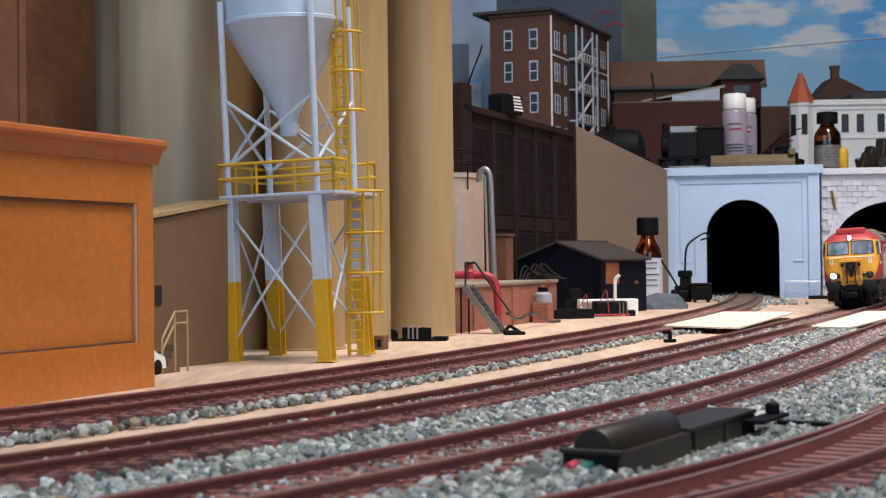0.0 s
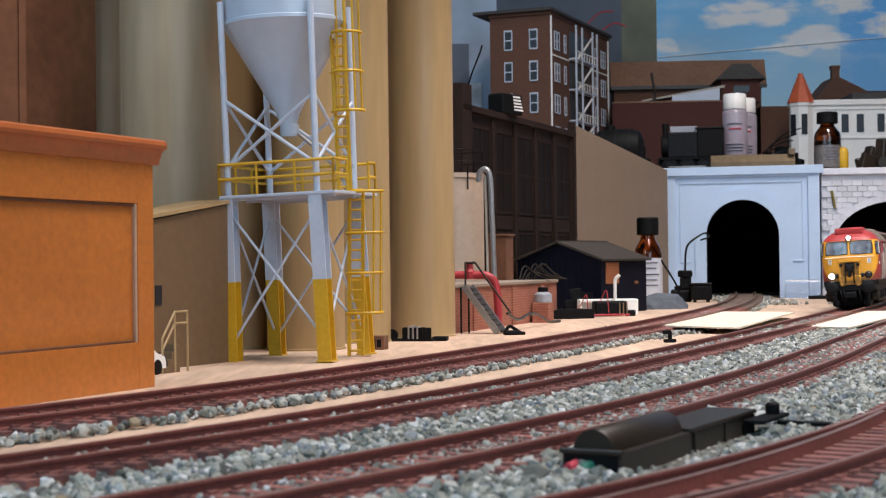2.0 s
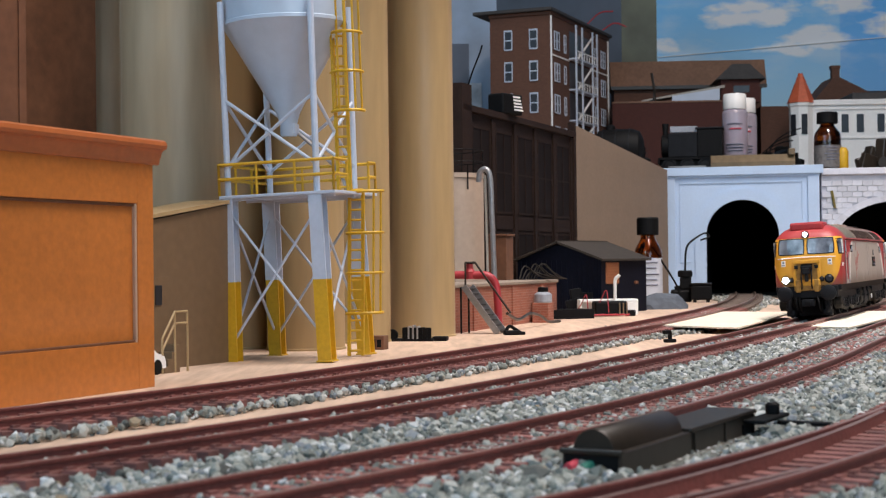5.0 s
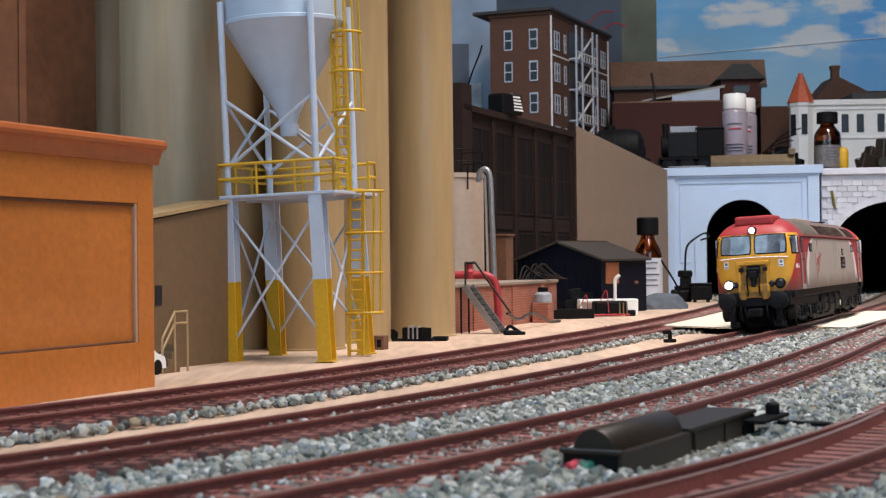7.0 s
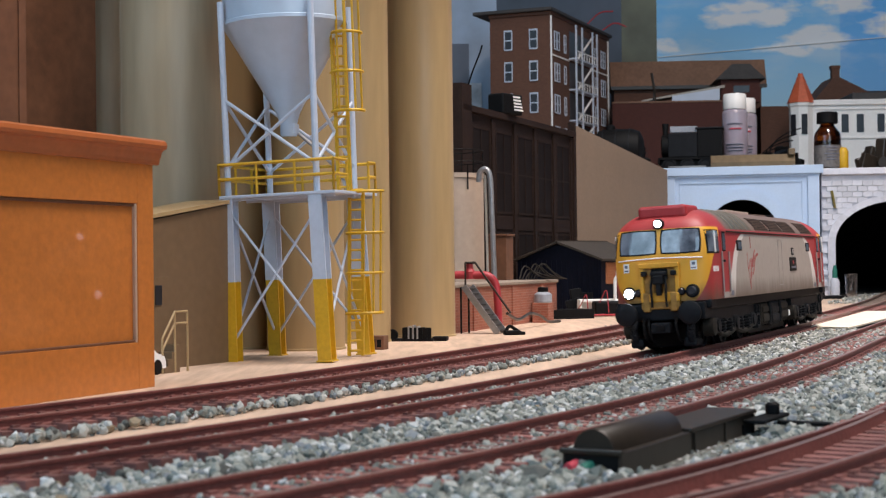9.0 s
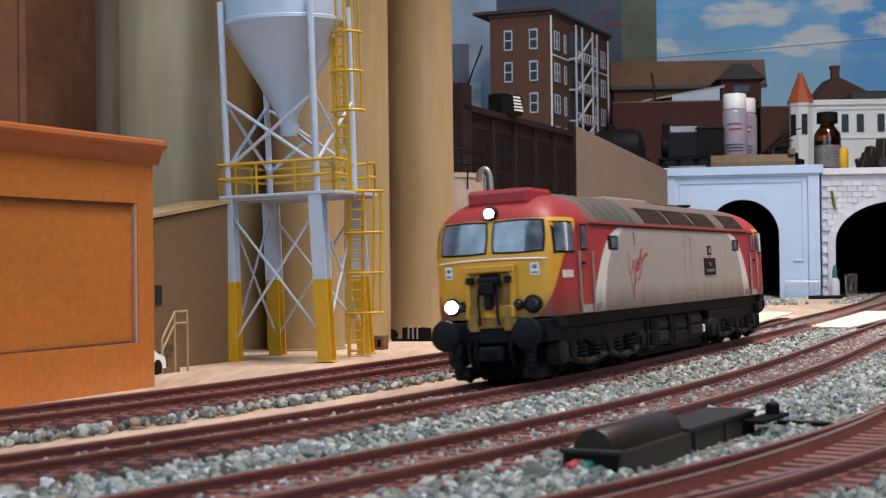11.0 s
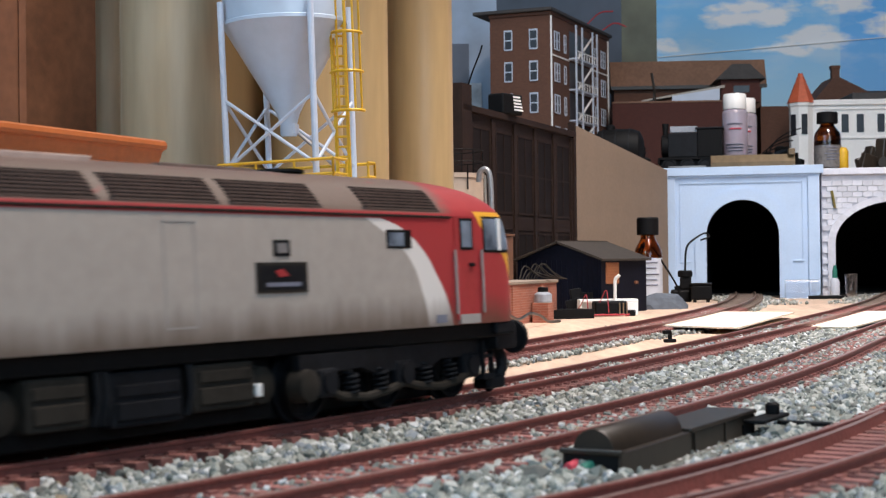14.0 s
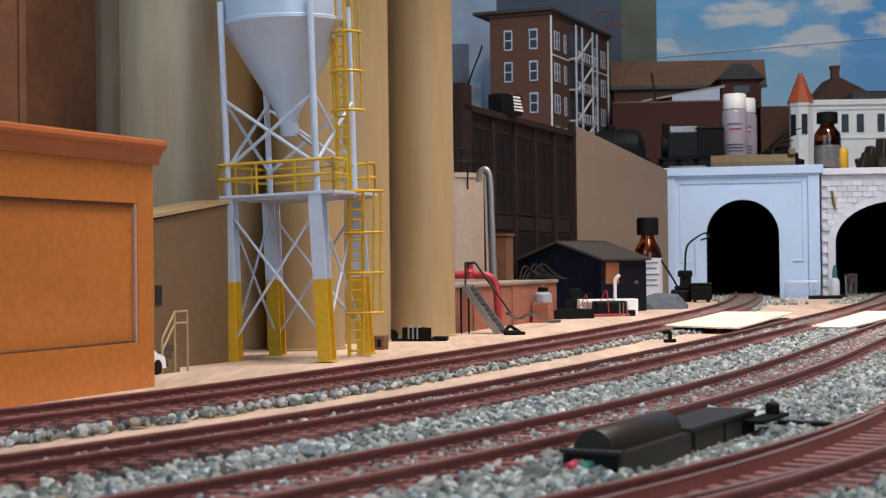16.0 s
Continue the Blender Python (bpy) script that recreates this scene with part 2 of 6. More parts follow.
    low = calc(nt, "SUBTRACT", 1.0, edge(nt, calc(nt, "SUBTRACT", z, calc(nt, "MULTIPLY", streak, 7.0)), 17.2, 3.2))
    col = blend(nt, calc(nt, "MULTIPLY", low, 0.75), col, (0.085, 0.050, 0.030))
    nt.links.new(col, b.inputs["Base Color"])
    b.inputs["Roughness"].default_value = 0.5
    bp = nt.nodes.new("ShaderNodeBump")
    bp.inputs["Strength"].default_value, bp.inputs["Distance"].default_value = 0.08, 0.0002
    nt.links.new(n2, bp.inputs["Height"])
    nt.links.new(bp.outputs[0], b.inputs["Normal"])
    return m


def brickwork(name, brick, mortar, w, h):
    """Courses too small to tell apart singly, along x and z."""
    m = bpy.data.materials.new(name)
    m.use_nodes = True
    nt = m.node_tree
    b = nt.nodes["Principled BSDF"]
    vec, (x, y, z) = coords(nt)
    cmb = nt.nodes.new("ShaderNodeCombineXYZ")
    nt.links.new(calc(nt, "ADD", x, y), cmb.inputs[0])
    nt.links.new(z, cmb.inputs[1])
    t = nt.nodes.new("ShaderNodeTexBrick")
    t.inputs["Scale"].default_value = 1.0
    t.inputs["Brick Width"].default_value, t.inputs["Row Height"].default_value = w, h
    t.inputs["Mortar Size"].default_value = h * 0.08
    t.inputs["Color1"].default_value = (*brick, 1)
    t.inputs["Color2"].default_value = (*[c * 0.75 for c in brick], 1)
    t.inputs["Mortar"].default_value = (*mortar, 1)
    nt.links.new(cmb.outputs[0], t.inputs["Vector"])
    n = fuzz(nt, vec, 0.15)
    nt.links.new(blend(nt, calc(nt, "MULTIPLY", n, 0.5), t.outputs[0], tuple(c * 0.6 for c in brick)), b.inputs["Base Color"])
    b.inputs["Roughness"].default_value = 0.8
    bp = nt.nodes.new("ShaderNodeBump")
    bp.inputs["Strength"].default_value, bp.inputs["Distance"].default_value, bp.invert = 0.4, 0.0002, True
    nt.links.new(t.outputs["Fac"], bp.inputs["Height"])
    nt.links.new(bp.outputs[0], b.inputs["Normal"])
    return m


def glassy(name, color, rough=0.05, transmission=1.0):
    m = bpy.data.materials.new(name)
    m.use_nodes = True
    b = m.node_tree.nodes["Principled BSDF"]
    b.inputs["Base Color"].default_value = (*color, 1)
    b.inputs["Roughness"].default_value, b.inputs["Transmission Weight"].default_value = rough, transmission
    return m


def stone_mix():
    """Ballast: each stone has its own grey, some nearly white, some dark or tan."""
    m = bpy.data.materials.new("ballast_stone")
    m.use_nodes = True
    nt = m.node_tree
    b = nt.nodes["Principled BSDF"]
    g = nt.nodes.new("ShaderNodeNewGeometry")
    r = nt.nodes.new("ShaderNodeValToRGB")
    r.color_ramp.interpolation = "CONSTANT"
    cols = [(0.0, (0.07, 0.075, 0.07)), (0.08, (0.17, 0.185, 0.165)), (0.24, (0.26, 0.27, 0.235)), (0.44, (0.38, 0.385, 0.34)), (0.62, (0.50, 0.50, 0.46)),
            (0.78, (0.22, 0.25, 0.28)), (0.88, (0.62, 0.62, 0.60)), (0.95, (0.80, 0.80, 0.80)), (0.985, (0.30, 0.22, 0.13))]
    r.color_ramp.elements[0].color = (*cols[0][1], 1)
    r.color_ramp.elements[1].position, r.color_ramp.elements[1].color = cols[1][0], (*cols[1][1], 1)
    for p, c in cols[2:]:
        e = r.color_ramp.elements.new(p)
        e.color = (*c, 1)
    nt.links.new(g.outputs["Random Per Island"], r.inputs[0])
    vec, _ = coords(nt)
    nt.links.new(blend(nt, calc(nt, "MULTIPLY", fuzz(nt, vec, 1.6), 0.55), r.outputs[0], (0.12, 0.12, 0.105)), b.inputs["Base Color"])
    b.inputs["Roughness"].default_value = 0.75
    return m


LIVERY = livery()
STONE = stone_mix()
UNDER = material("grimy_underframe", (0.007, 0.0080, 0.0105), 0.6, specular=0.18, vary=0.5, grain=500, bump=0.3, blotch=120)
UNDERBROWN = material("dusty_underframe", (0.024, 0.0205, 0.0165), 0.75, specular=0.2, vary=0.4, grain=500, bump=0.3, blotch=150)
YELLOW = material("yellow_paint", (0.62, 0.36, 0.015), 0.45, vary=0.15, grain=700, bump=0.1, blotch=90)
LOCOGRIME = material("grimy_warning_yellow", (0.36, 0.185, 0.035), 0.65, vary=0.5, grain=500, bump=0.1, blotch=220)
LOCOYELLOW = material("warning_yellow", (0.68, 0.335, 0.028), 0.5, vary=0.15, grain=500, bump=0.05, blotch=150)
ROOFPINK = material("dusty_pink_panel", (0.40, 0.30, 0.26), 0.7, vary=0.3, grain=400, bump=0.1, blotch=120)
ROOFTAN_RIB = material("dusty_rib", (0.20, 0.17, 0.13), 0.75, vary=0.3, grain=400)
GRILLE = material("brown_grille_slat", (0.115, 0.075, 0.062), 0.7, vary=0.35, grain=500, bump=0.1, blotch=150)
EMBLEM = material("faded_red_transfer", (0.40, 0.075, 0.07), 0.5, vary=0.3, grain=600, blotch=200)
RED = material("red_paint", (0.36, 0.030, 0.034), 0.45, vary=0.15, grain=500, bump=0.05)
PALEGREY = material("pale_grey_paint", (0.52, 0.58, 0.69), 0.4, vary=0.08, grain=500, bump=0.06, blotch=60)
HOPPER = material("hopper_grey", (0.47, 0.555, 0.67), 0.32, vary=0.06, grain=300, bump=0.03, blotch=40, coat=0.2)
WHITE = material("white_paint", (0.82, 0.82, 0.81), 0.5, vary=0.06, grain=400, bump=0.05)
BODYGREY = material("weathered_grey", (0.33, 0.31, 0.295), 0.5, vary=0.12, grain=300, bump=0.05)
# opaque panes; the light seen through the cab is put into the blotches
CABGLASS = material("cab_glass", (0.20, 0.235, 0.29), 0.1, tint=(0.02, 0.026, 0.04), vary=0.5, grain=170, bump=0.0, blotch=110, coat=0.3)
LAMP = glow("lit_headlamp", (0.86, 0.90, 1.0), 14.0)
CARD = material("cream_card", (0.72, 0.64, 0.52), 0.75, vary=0.14, grain=350, bump=0.1, blotch=25)
BRICK = brickwork("orange_brick", (0.37, 0.115, 0.068), (0.40, 0.24, 0.18), 4.2, 1.5)
DARKBRICK = brickwork("brown_brick", (0.135, 0.060, 0.037), (0.12, 0.056, 0.036), 2.8, 1.0)
REDBRICK = brickwork("red_brick", (0.088, 0.022, 0.015), (0.075, 0.022, 0.017), 2.8, 1.0)
AMBER = glassy("amber_glass", (0.24, 0.055, 0.006), 0.06)
FROST = material("frosted_plastic", (0.30, 0.32, 0.36), 0.3, vary=0.25, grain=300, bump=0.1)
CLEAR = glassy("clear_plastic", (0.92, 0.93, 0.95), 0.15)
GREYROCK = material("blue_grey_plaster", (0.085, 0.10, 0.125), 0.8, vary=0.3, grain=200, bump=0.4, blotch=40)
COPING = material("grimy_coping", (0.27, 0.215, 0.17), 0.8, vary=0.25, grain=300, bump=0.2)
CONCRETE = material("pale_concrete", (0.45, 0.41, 0.36), 0.8, vary=0.15, grain=300, bump=0.2)
TANKPINK = material("dusty_tank_paint", (0.42, 0.33, 0.26), 0.55, vary=0.12, grain=300, bump=0.05, blotch=30)
STEEL = material("grey_steel", (0.34, 0.34, 0.35), 0.4, metal=0.6, vary=0.2, grain=500, bump=0.1)
NAVY = material("dark_blue_shed", (0.0035, 0.0045, 0.012), 0.6, vary=0.4, grain=400, bump=0.1, blotch=60, specular=0.15)
SHEDROOF = material("weathered_black_roof", (0.034, 0.025, 0.018), 0.7, vary=0.4, grain=400, bump=0.2, blotch=40)
REDRUBBER = material("red_pipe", (0.40, 0.035, 0.045), 0.45, vary=0.2, grain=300, bump=0.03)
BROWNWOOD = material("reddish_brown_wood", (0.16, 0.068, 0.034), 0.55, vary=0.35, grain=200, bump=0.1)
CORNICE = material("red_brown_cornice", (0.44, 0.125, 0.035), 0.38, vary=0.2, grain=350, bump=0.1, blotch=40)
WOODSTRIP = material("brass_brown_strip", (0.15, 0.10, 0.05), 0.4, vary=0.3, grain=200, bump=0.1)
STONEWHITE = material("white_stone_block", (0.57, 0.59, 0.66), 0.75, vary=0.12, grain=350, bump=0.5, blotch=60, per=0.12)
TILERED = material("orange_red_tile", (0.50, 0.10, 0.04), 0.6, vary=0.2, grain=300, bump=0.2)
DARKGLASS = material("dark_window_glass", (0.015, 0.018, 0.026), 0.35, vary=0.3, grain=200, bump=0.0)
ROOFGREY = material("dark_slate", (0.045, 0.042, 0.042), 0.7, vary=0.3, grain=300, bump=0.2)
GREEN = material("green_plastic", (0.02, 0.15, 0.11), 0.4, vary=0.1)
PINKRED = material("pinkish_red_plastic", (0.55, 0.06, 0.09), 0.4, vary=0.1)
BLACKBROWN = material("brown_black_plastic", (0.026, 0.018, 0.012), 0.42, vary=0.35, grain=300, bump=0.1, blotch=60)
LILAC = glassy("pink_fluid_bottle", (0.74, 0.66, 0.76), 0.25, 0.6)
PAPER = material("paper_label", (0.50, 0.52, 0.58), 0.7, vary=0.05)
INKGREY = material("grey_print", (0.16, 0.17, 0.22), 0.7, vary=0.1)
DULLPANE = material("dull_brown_pane", (0.011, 0.007, 0.006), 0.65, vary=0.4, grain=300, bump=0.1, specular=0.1)
PALEBEAD = material("pale_bead", (0.50, 0.35, 0.26), 0.5, vary=0.15)
ANNEX = material("olive_brown_annex", (0.16, 0.10, 0.052), 0.6, vary=0.15, grain=300, bump=0.08, blotch=15)
ROOFTAN = material("brown_felt_roof", (0.20, 0.105, 0.065), 0.7, vary=0.3, grain=300, bump=0.2, blotch=30)
WALLPAINT = material("room_wall_paint", (0.36, 0.35, 0.33), 0.8, vary=0.04, grain=40, bump=0.05, blotch=3)

# ---- the room and the baseboard ----
tagged(part("floor", box(-2600, 3000, -3000, 3200, -1000, -960), WALLPAINT), "plain floor of the hobby room", "floor", kind="structure")
tagged(part("ceiling", box(-2600, 3000, -3000, 3200, 1500, 1540), WALLPAINT), "plain pale ceiling of the hobby room", "ceiling", kind="structure")
for nm, b4 in (("wall_west", (-2640, -2600, -3000, 3200)), ("wall_east", (3000, 3040, -3000, 3200)), ("wall_south", (-2600, 3000, -3040, -3000)), ("wall_north", (-2600, 3000, 3200, 3240))):
    tagged(part(nm, box(*b4, -1000, 1500), WALLPAINT), "plain pale wall of the hobby room", "wall", kind="structure")
tagged(part("baseboard", box(-900, 1500, -700, 2600, -18, FLOOR), PLY), "bare pale plywood baseboard of a model railway", "baseboard", kind="structure")


# ---- backdrop: a painted sky with clouds on a board ----
def sky_paint():
    m = bpy.data.materials.new("painted_sky")
    m.use_nodes = True
    nt = m.node_tree
    b = nt.nodes["Principled BSDF"]
    vec, (x, y, z) = coords(nt)
    st = nt.nodes.new("ShaderNodeVectorMath")
    st.operation = "MULTIPLY"
    st.inputs[1].default_value = (1.0, 1.0, 2.6)
    nt.links.new(vec, st.inputs[0])
    puff = fuzz(nt, st.outputs[0], 0.028, 6.0)
    wisp = edge(nt, fuzz(nt, st.outputs[0], 0.011, 6.0), 0.60, 0.09)

    def cloud(cx, cz, rx, rz):
        """A painted heap cloud: an oval with a ragged rim and a flat base."""
        dx = calc(nt, "DIVIDE", calc(nt, "SUBTRACT", x, cx), rx)
        dz = calc(nt, "DIVIDE", calc(nt, "SUBTRACT", z, cz), rz)
        r2 = calc(nt, "ADD", calc(nt, "MULTIPLY", dx, dx), calc(nt, "MULTIPLY", dz, dz))
        return edge(nt, calc(nt, "ADD", calc(nt, "SUBTRACT", 1.0, r2), calc(nt, "MULTIPLY", calc(nt, "SUBTRACT", puff, 0.5), 3.2)), 0.42, 0.38)

    cl = calc(nt, "MULTIPLY", wisp, 0.30)
    for spec in ((132, 362, 70, 24), (92, 352, 36, 14), (218, 326, 52, 22), (186, 312, 50, 12), (250, 372, 46, 18), (330, 340, 60, 20), (14, 316, 22, 12)):
        cl = calc(nt, "MAXIMUM", cl, calc(nt, "MULTIPLY", cloud(*spec), 0.9))
    lo = edge(nt, z, 285.0, 70.0)
    base = blend(nt, lo, (0.56, 0.84, 1.0), (0.22, 0.60, 1.0))
    base = blend(nt, calc(nt, "MULTIPLY", edge(nt, x, 248.0, 1.0), 0.6), base, (0.10, 0.45, 1.0))
    nt.links.new(blend(nt, cl, base, (0.97, 0.97, 0.98)), b.inputs["Base Color"])
    b.inputs["Roughness"].default_value = 0.6
    return m


SKY = sky_paint()
GREYSKY = material("grey_blue_photo", (0.095, 0.12, 0.17), 0.5, vary=0.5, grain=14, bump=0.0, blotch=6)
bd = at(part("backdrop_board", box(0, 1300, 0, 8, FLOOR, 900), SKY), 285, 1990, 0)
tagged(bd, "painted blue sky with white clouds on board", "backdrop", kind="structure")
OLIVE = material("olive_print", (0.115, 0.13, 0.095), 0.6, vary=0.5, grain=25, bump=0.0, blotch=10)
TOWNPRINT = material("faded_town_print", (0.72, 0.75, 0.80), 0.5, tint=(0.10, 0.12, 0.16), grain=45, bump=0.0, blotch=28)
PALEBLUE = material("pale_blue_print", (0.33, 0.43, 0.58), 0.5, vary=0.35, grain=20, bump=0.0, blotch=9)
for x0, x1, z0, z1, dy, mt in ((0, 62, 0, 300, 0, PALEBLUE), (0, 44, 30, 120, -1.5, TOWNPRINT), (4, 30, 118, 165, -1.5, GREYSKY), (214, 256, 0, 270, 80, OLIVE)):
    ph = at(part("backdrop_print", box(x0, x1, dy, dy + 1.4, z0, z1), mt), 2, 1700, 115.5)
    tagged(ph, "faded printed townscape board behind the model town", "backdrop", kind="structure")
bd = at(part("backdrop_photo", box(-900, 0, 0, 8, FLOOR, 900), GREYSKY), 285, 1990, 0, 0, 0, -14)
tagged(bd, "dim grey-blue photographic backdrop board", "backdrop", kind="structure")
for x, y, z, l, a in ((285, 1986, 301, 420, -4.4),):
    sm = at(part("backdrop_seam", box(0, l, 2, 3.4, 0, 0.9), WHITE), x, y, z, 0, a, 0)
    tagged(sm, "pale glued seam across the painted sky", "seam", kind="structure")


# ---- tracks ----
def make_track(line, label, y0=0, y1=0, bank=0.0):
    tr = thing("track", label, "model track", group="model tracks")
    section = ((-1.2, -2.6), (1.2, -2.6), (1.2, -2.25), (0.35, -1.95), (0.35, -0.9), (0.65, -0.65), (0.65, -0.15), (0.5, 0), (-0.5, 0), (-0.65, -0.15), (-0.65, -0.65), (-0.35, -0.9), (-0.35, -1.95), (-1.2, -2.25))
    n = len(section)
    for side in (-1, 1):
        bm = bmesh.new()
        rings = []
        for x, y, a in centre_line(line, 4.0, y0, y1):
            nx, ny = math.sin(a), -math.cos(a)
            rings.append([bm.verts.new((x + nx * (side * 8.9 + o), y + ny * (side * 8.9 + o), z + bank * (side * 8.9 + o))) for o, z in section])
        for r, s in zip(rings, rings[1:]):
            for i in range(n):
                bm.faces.new((r[i], r[(i + 1) % n], s[(i + 1) % n], s[i]))
        bm.faces.new(rings[0])
        bm.faces.new(rings[-1][::-1])
        part("rail", bm, RUST, tr)
    bm = box(-15.5, 15.5, -1.5, 1.5, -4.7, -2.1, 0.15)
    for sx in (-8.9, 8.9):
        for o in (-1.7, 1.7):
            box(sx + o - 0.6, sx + o + 0.6, -1.0, 1.0, -2.2, -1.6, 0, bm)
    proto = part("tie", bm, TIE, tr)
    dusty = proto.data.copy()
    dusty.materials[0] = TIE_DUSTY
    for k, (x, y, a) in enumerate(centre_line(line, 5.8, y0, y1)):
        ob = proto if k == 0 else new("tie", dusty if y > 1050 else proto.data)
        ob.parent = tr
        at(ob, x, y, 0, 0, 0, math.degrees(a) - 90)
        ob.matrix_basis = ob.matrix_basis @ pose(0, 0, 0, 0, -math.degrees(math.atan(bank)), 0)
    return tr


BANK = 0.049
make_track("far", "rust-painted model track with sparse ballast on plywood", 200, 1480)
make_track("main", "rust-painted model track that the locomotive runs on", bank=BANK)
make_track("near", "rust-painted model track laid in grey ballast", 150, 960)
make_track("siding", "rust-painted siding track with a turnout in ballast", 110, 460)
# the turnout's inner rails beside the siding
tr = thing("turnout_rails", "rust-painted switch rails between the siding's rails", "model track")
for o0, o1, y0, y1 in ((-0.6, -7.5, 170, 312), (2.2, 7.4, 150, 236)):
    bm = bmesh.new()
    pts = centre_line("siding", 4.0, y0, y1)
    rings = []
    for k, (x, y, a) in enumerate(pts):
        o = o0 + (o1 - o0) * (k / (len(pts) - 1))
        nx, ny = math.sin(a), -math.cos(a)
        rings.append([bm.verts.new((x + nx * (o + d), y + ny * (o + d), z)) for d, z in ((-0.9, -2.6), (0.9, -2.6), (0.6, -0.6), (0.6, -0.05), (-0.6, -0.05), (-0.6, -0.6))])
    for r, s in zip(rings, rings[1:]):
        for i in range(6):
            bm.faces.new((r[i], r[(i + 1) % 6], s[(i + 1) % 6], s[i]))
    bm.faces.new(rings[0])
    bm.faces.new(rings[-1][::-1])
    part("switch_rail", bm, RUST, tr)


# ---- ballast ----
def ballast(name, label, spots):
    """Loose stones, each a jittered twelve-cornered lump, at (x, y, z, size)."""
    rng = np.random.default_rng(5)
    p = (1 + 5 ** 0.5) / 2
    ico = np.array([(-1, p, 0), (1, p, 0), (-1, -p, 0), (1, -p, 0), (0, -1, p), (0, 1, p), (0, -1, -p), (0, 1, -p), (p, 0, -1), (p, 0, 1), (-p, 0, -1), (-p, 0, 1)]) / 1.9
    tri = np.array([(0, 11, 5), (0, 5, 1), (0, 1, 7), (0, 7, 10), (0, 10, 11), (1, 5, 9), (5, 11, 4), (11, 10, 2), (10, 7, 6), (7, 1, 8), (3, 9, 4), (3, 4, 2), (3, 2, 6), (3, 6, 8), (3, 8, 9), (4, 9, 5), (2, 4, 11), (6, 2, 10), (8, 6, 7), (9, 8, 1)])
    sp = np.array(spots)
    n = len(sp)
    q, _ = np.linalg.qr(rng.normal(size=(n, 3, 3)))
    v = ico[None] * (1 + rng.uniform(-0.28, 0.28, (n, 12, 1))) * rng.uniform(0.6, 1.3, (n, 1, 3))
    v = np.einsum("nij,nkj->nki", q, v) * (sp[:, 3] / 2)[:, None, None] + sp[:, None, :3]
    f = (tri[None] + 12 * np.arange(n)[:, None, None]).reshape(-1, 3)
    me = bpy.data.meshes.new(name)
    me.from_pydata((v.reshape(-1, 3) * MM).tolist(), [], f.tolist())
    me.materials.append(STONE)
    return tagged(new(name, me), label, "ballast", kind="stuff")


def strip_spots(line, o0, o1, y0, y1, per_mm2, top, rng, big=1.0, taper=0.0):
    """Random places between two offsets from a track's centre line."""
    out = []
    for x, y, a in centre_line(line, 2.0, y0, y1):
        if y < y0 or y > y1:
            continue
        nx, ny = math.sin(a), -math.cos(a)
        lim = o1(y) if callable(o1) else o1
        for _ in range(rng.poisson(max(0, lim - o0) * 2.0 * per_mm2)):
            o, s = rng.uniform(o0, lim), rng.uniform(-1, 1)
            size = min(3.6, max(1.2, rng.lognormal(0.50, 0.27))) * big
            out.append((x + nx * o + ny * -s, y + ny * o + nx * s, top + rng.uniform(-0.9, 0.35), size))
    return out


def gap_to(line_a, line_b, margin):
    """How far line_b lies to the side of line_a, less a margin."""
    fine = [(x, y) for x, y, _ in centre_line(line_b, 3.0, 110, 960)]

    def f(y):
        x0 = min(((abs(py - y), px) for px, py, _ in LINE_CACHE[line_a]))[1]
        return min(math.hypot(px - x0, py - y) for px, py in fine) - margin
    return f


LINE_CACHE = {"main": centre_line("main", 3.0), "near": centre_line("near", 3.0, 150, 960)}
rng = np.random.default_rng(3)
bed = []
bed += strip_spots("far", 12.5, 19.5, 250, 700, 0.48, -3.5, rng)
bed += strip_spots("far", 12.5, 24, 700, 748, 0.28, -3.7, rng)
bed += strip_spots("far", -30, -14, 690, 830, 0.22, -4.3, rng, 0.8)
bed += strip_spots("far", -8, 8, 250, 1000, 0.20, -2.6, rng, 0.55)
bed += strip_spots("far", 12.5, 30, 748, 815, 0.30, -4.2, rng, 0.85)
bed += strip_spots("far", -20, 22, 1040, 1460, 0.10, -4.0, rng, 0.9)
bed += strip_spots("main", -18, 24, 1010, 1440, 0.08, -4.0, rng, 0.9)
bed += strip_spots("main", 12.5, gap_to("main", "near", 13), 190, 734, 0.62, -2.9, rng)
bed += strip_spots("main", -8, 8, 190, 900, 0.36, -2.45, rng, 0.6)
bed += strip_spots("main", 9.8, 13, 190, 800, 0.35, -3.2, rng, 0.7)
bed += strip_spots("near", -8, 8, 170, 900, 0.50, -2.35, rng, 0.62)
bed += strip_spots("near", -13, -9.8, 170, 900, 0.35, -3.2, rng, 0.7)
bed += strip_spots("near", 9.8, 14.5, 170, 900, 0.4, -3.2, rng, 0.75)
tagged(part("ballast_bed", slab([(x + 13 * math.sin(a), y - 13 * math.cos(a)) for x, y, a in centre_line("main", 20.0) if 190 < y < 900] +
                                [(x - 12 * math.sin(a), y + 12 * math.cos(a)) for x, y, a in reversed(centre_line("near", 20.0, 150, 900))], FLOOR + 0.1, -3.9), material("ballast_dust", (0.13, 0.13, 0.115), 0.9, vary=0.5, grain=600, bump=0.6)),
       "grey dusty bed under the ballast", "ballast", kind="structure")
ballast("ballast", "loose grey-green and white model ballast stones between tracks", bed)
field = []
nearline = {round(y): x for x, y, _ in centre_line("near", 0.5, 150, 960)}
side_at = {round(y): x for x, y, _ in centre_line("siding", 0.4, 110, 460)}
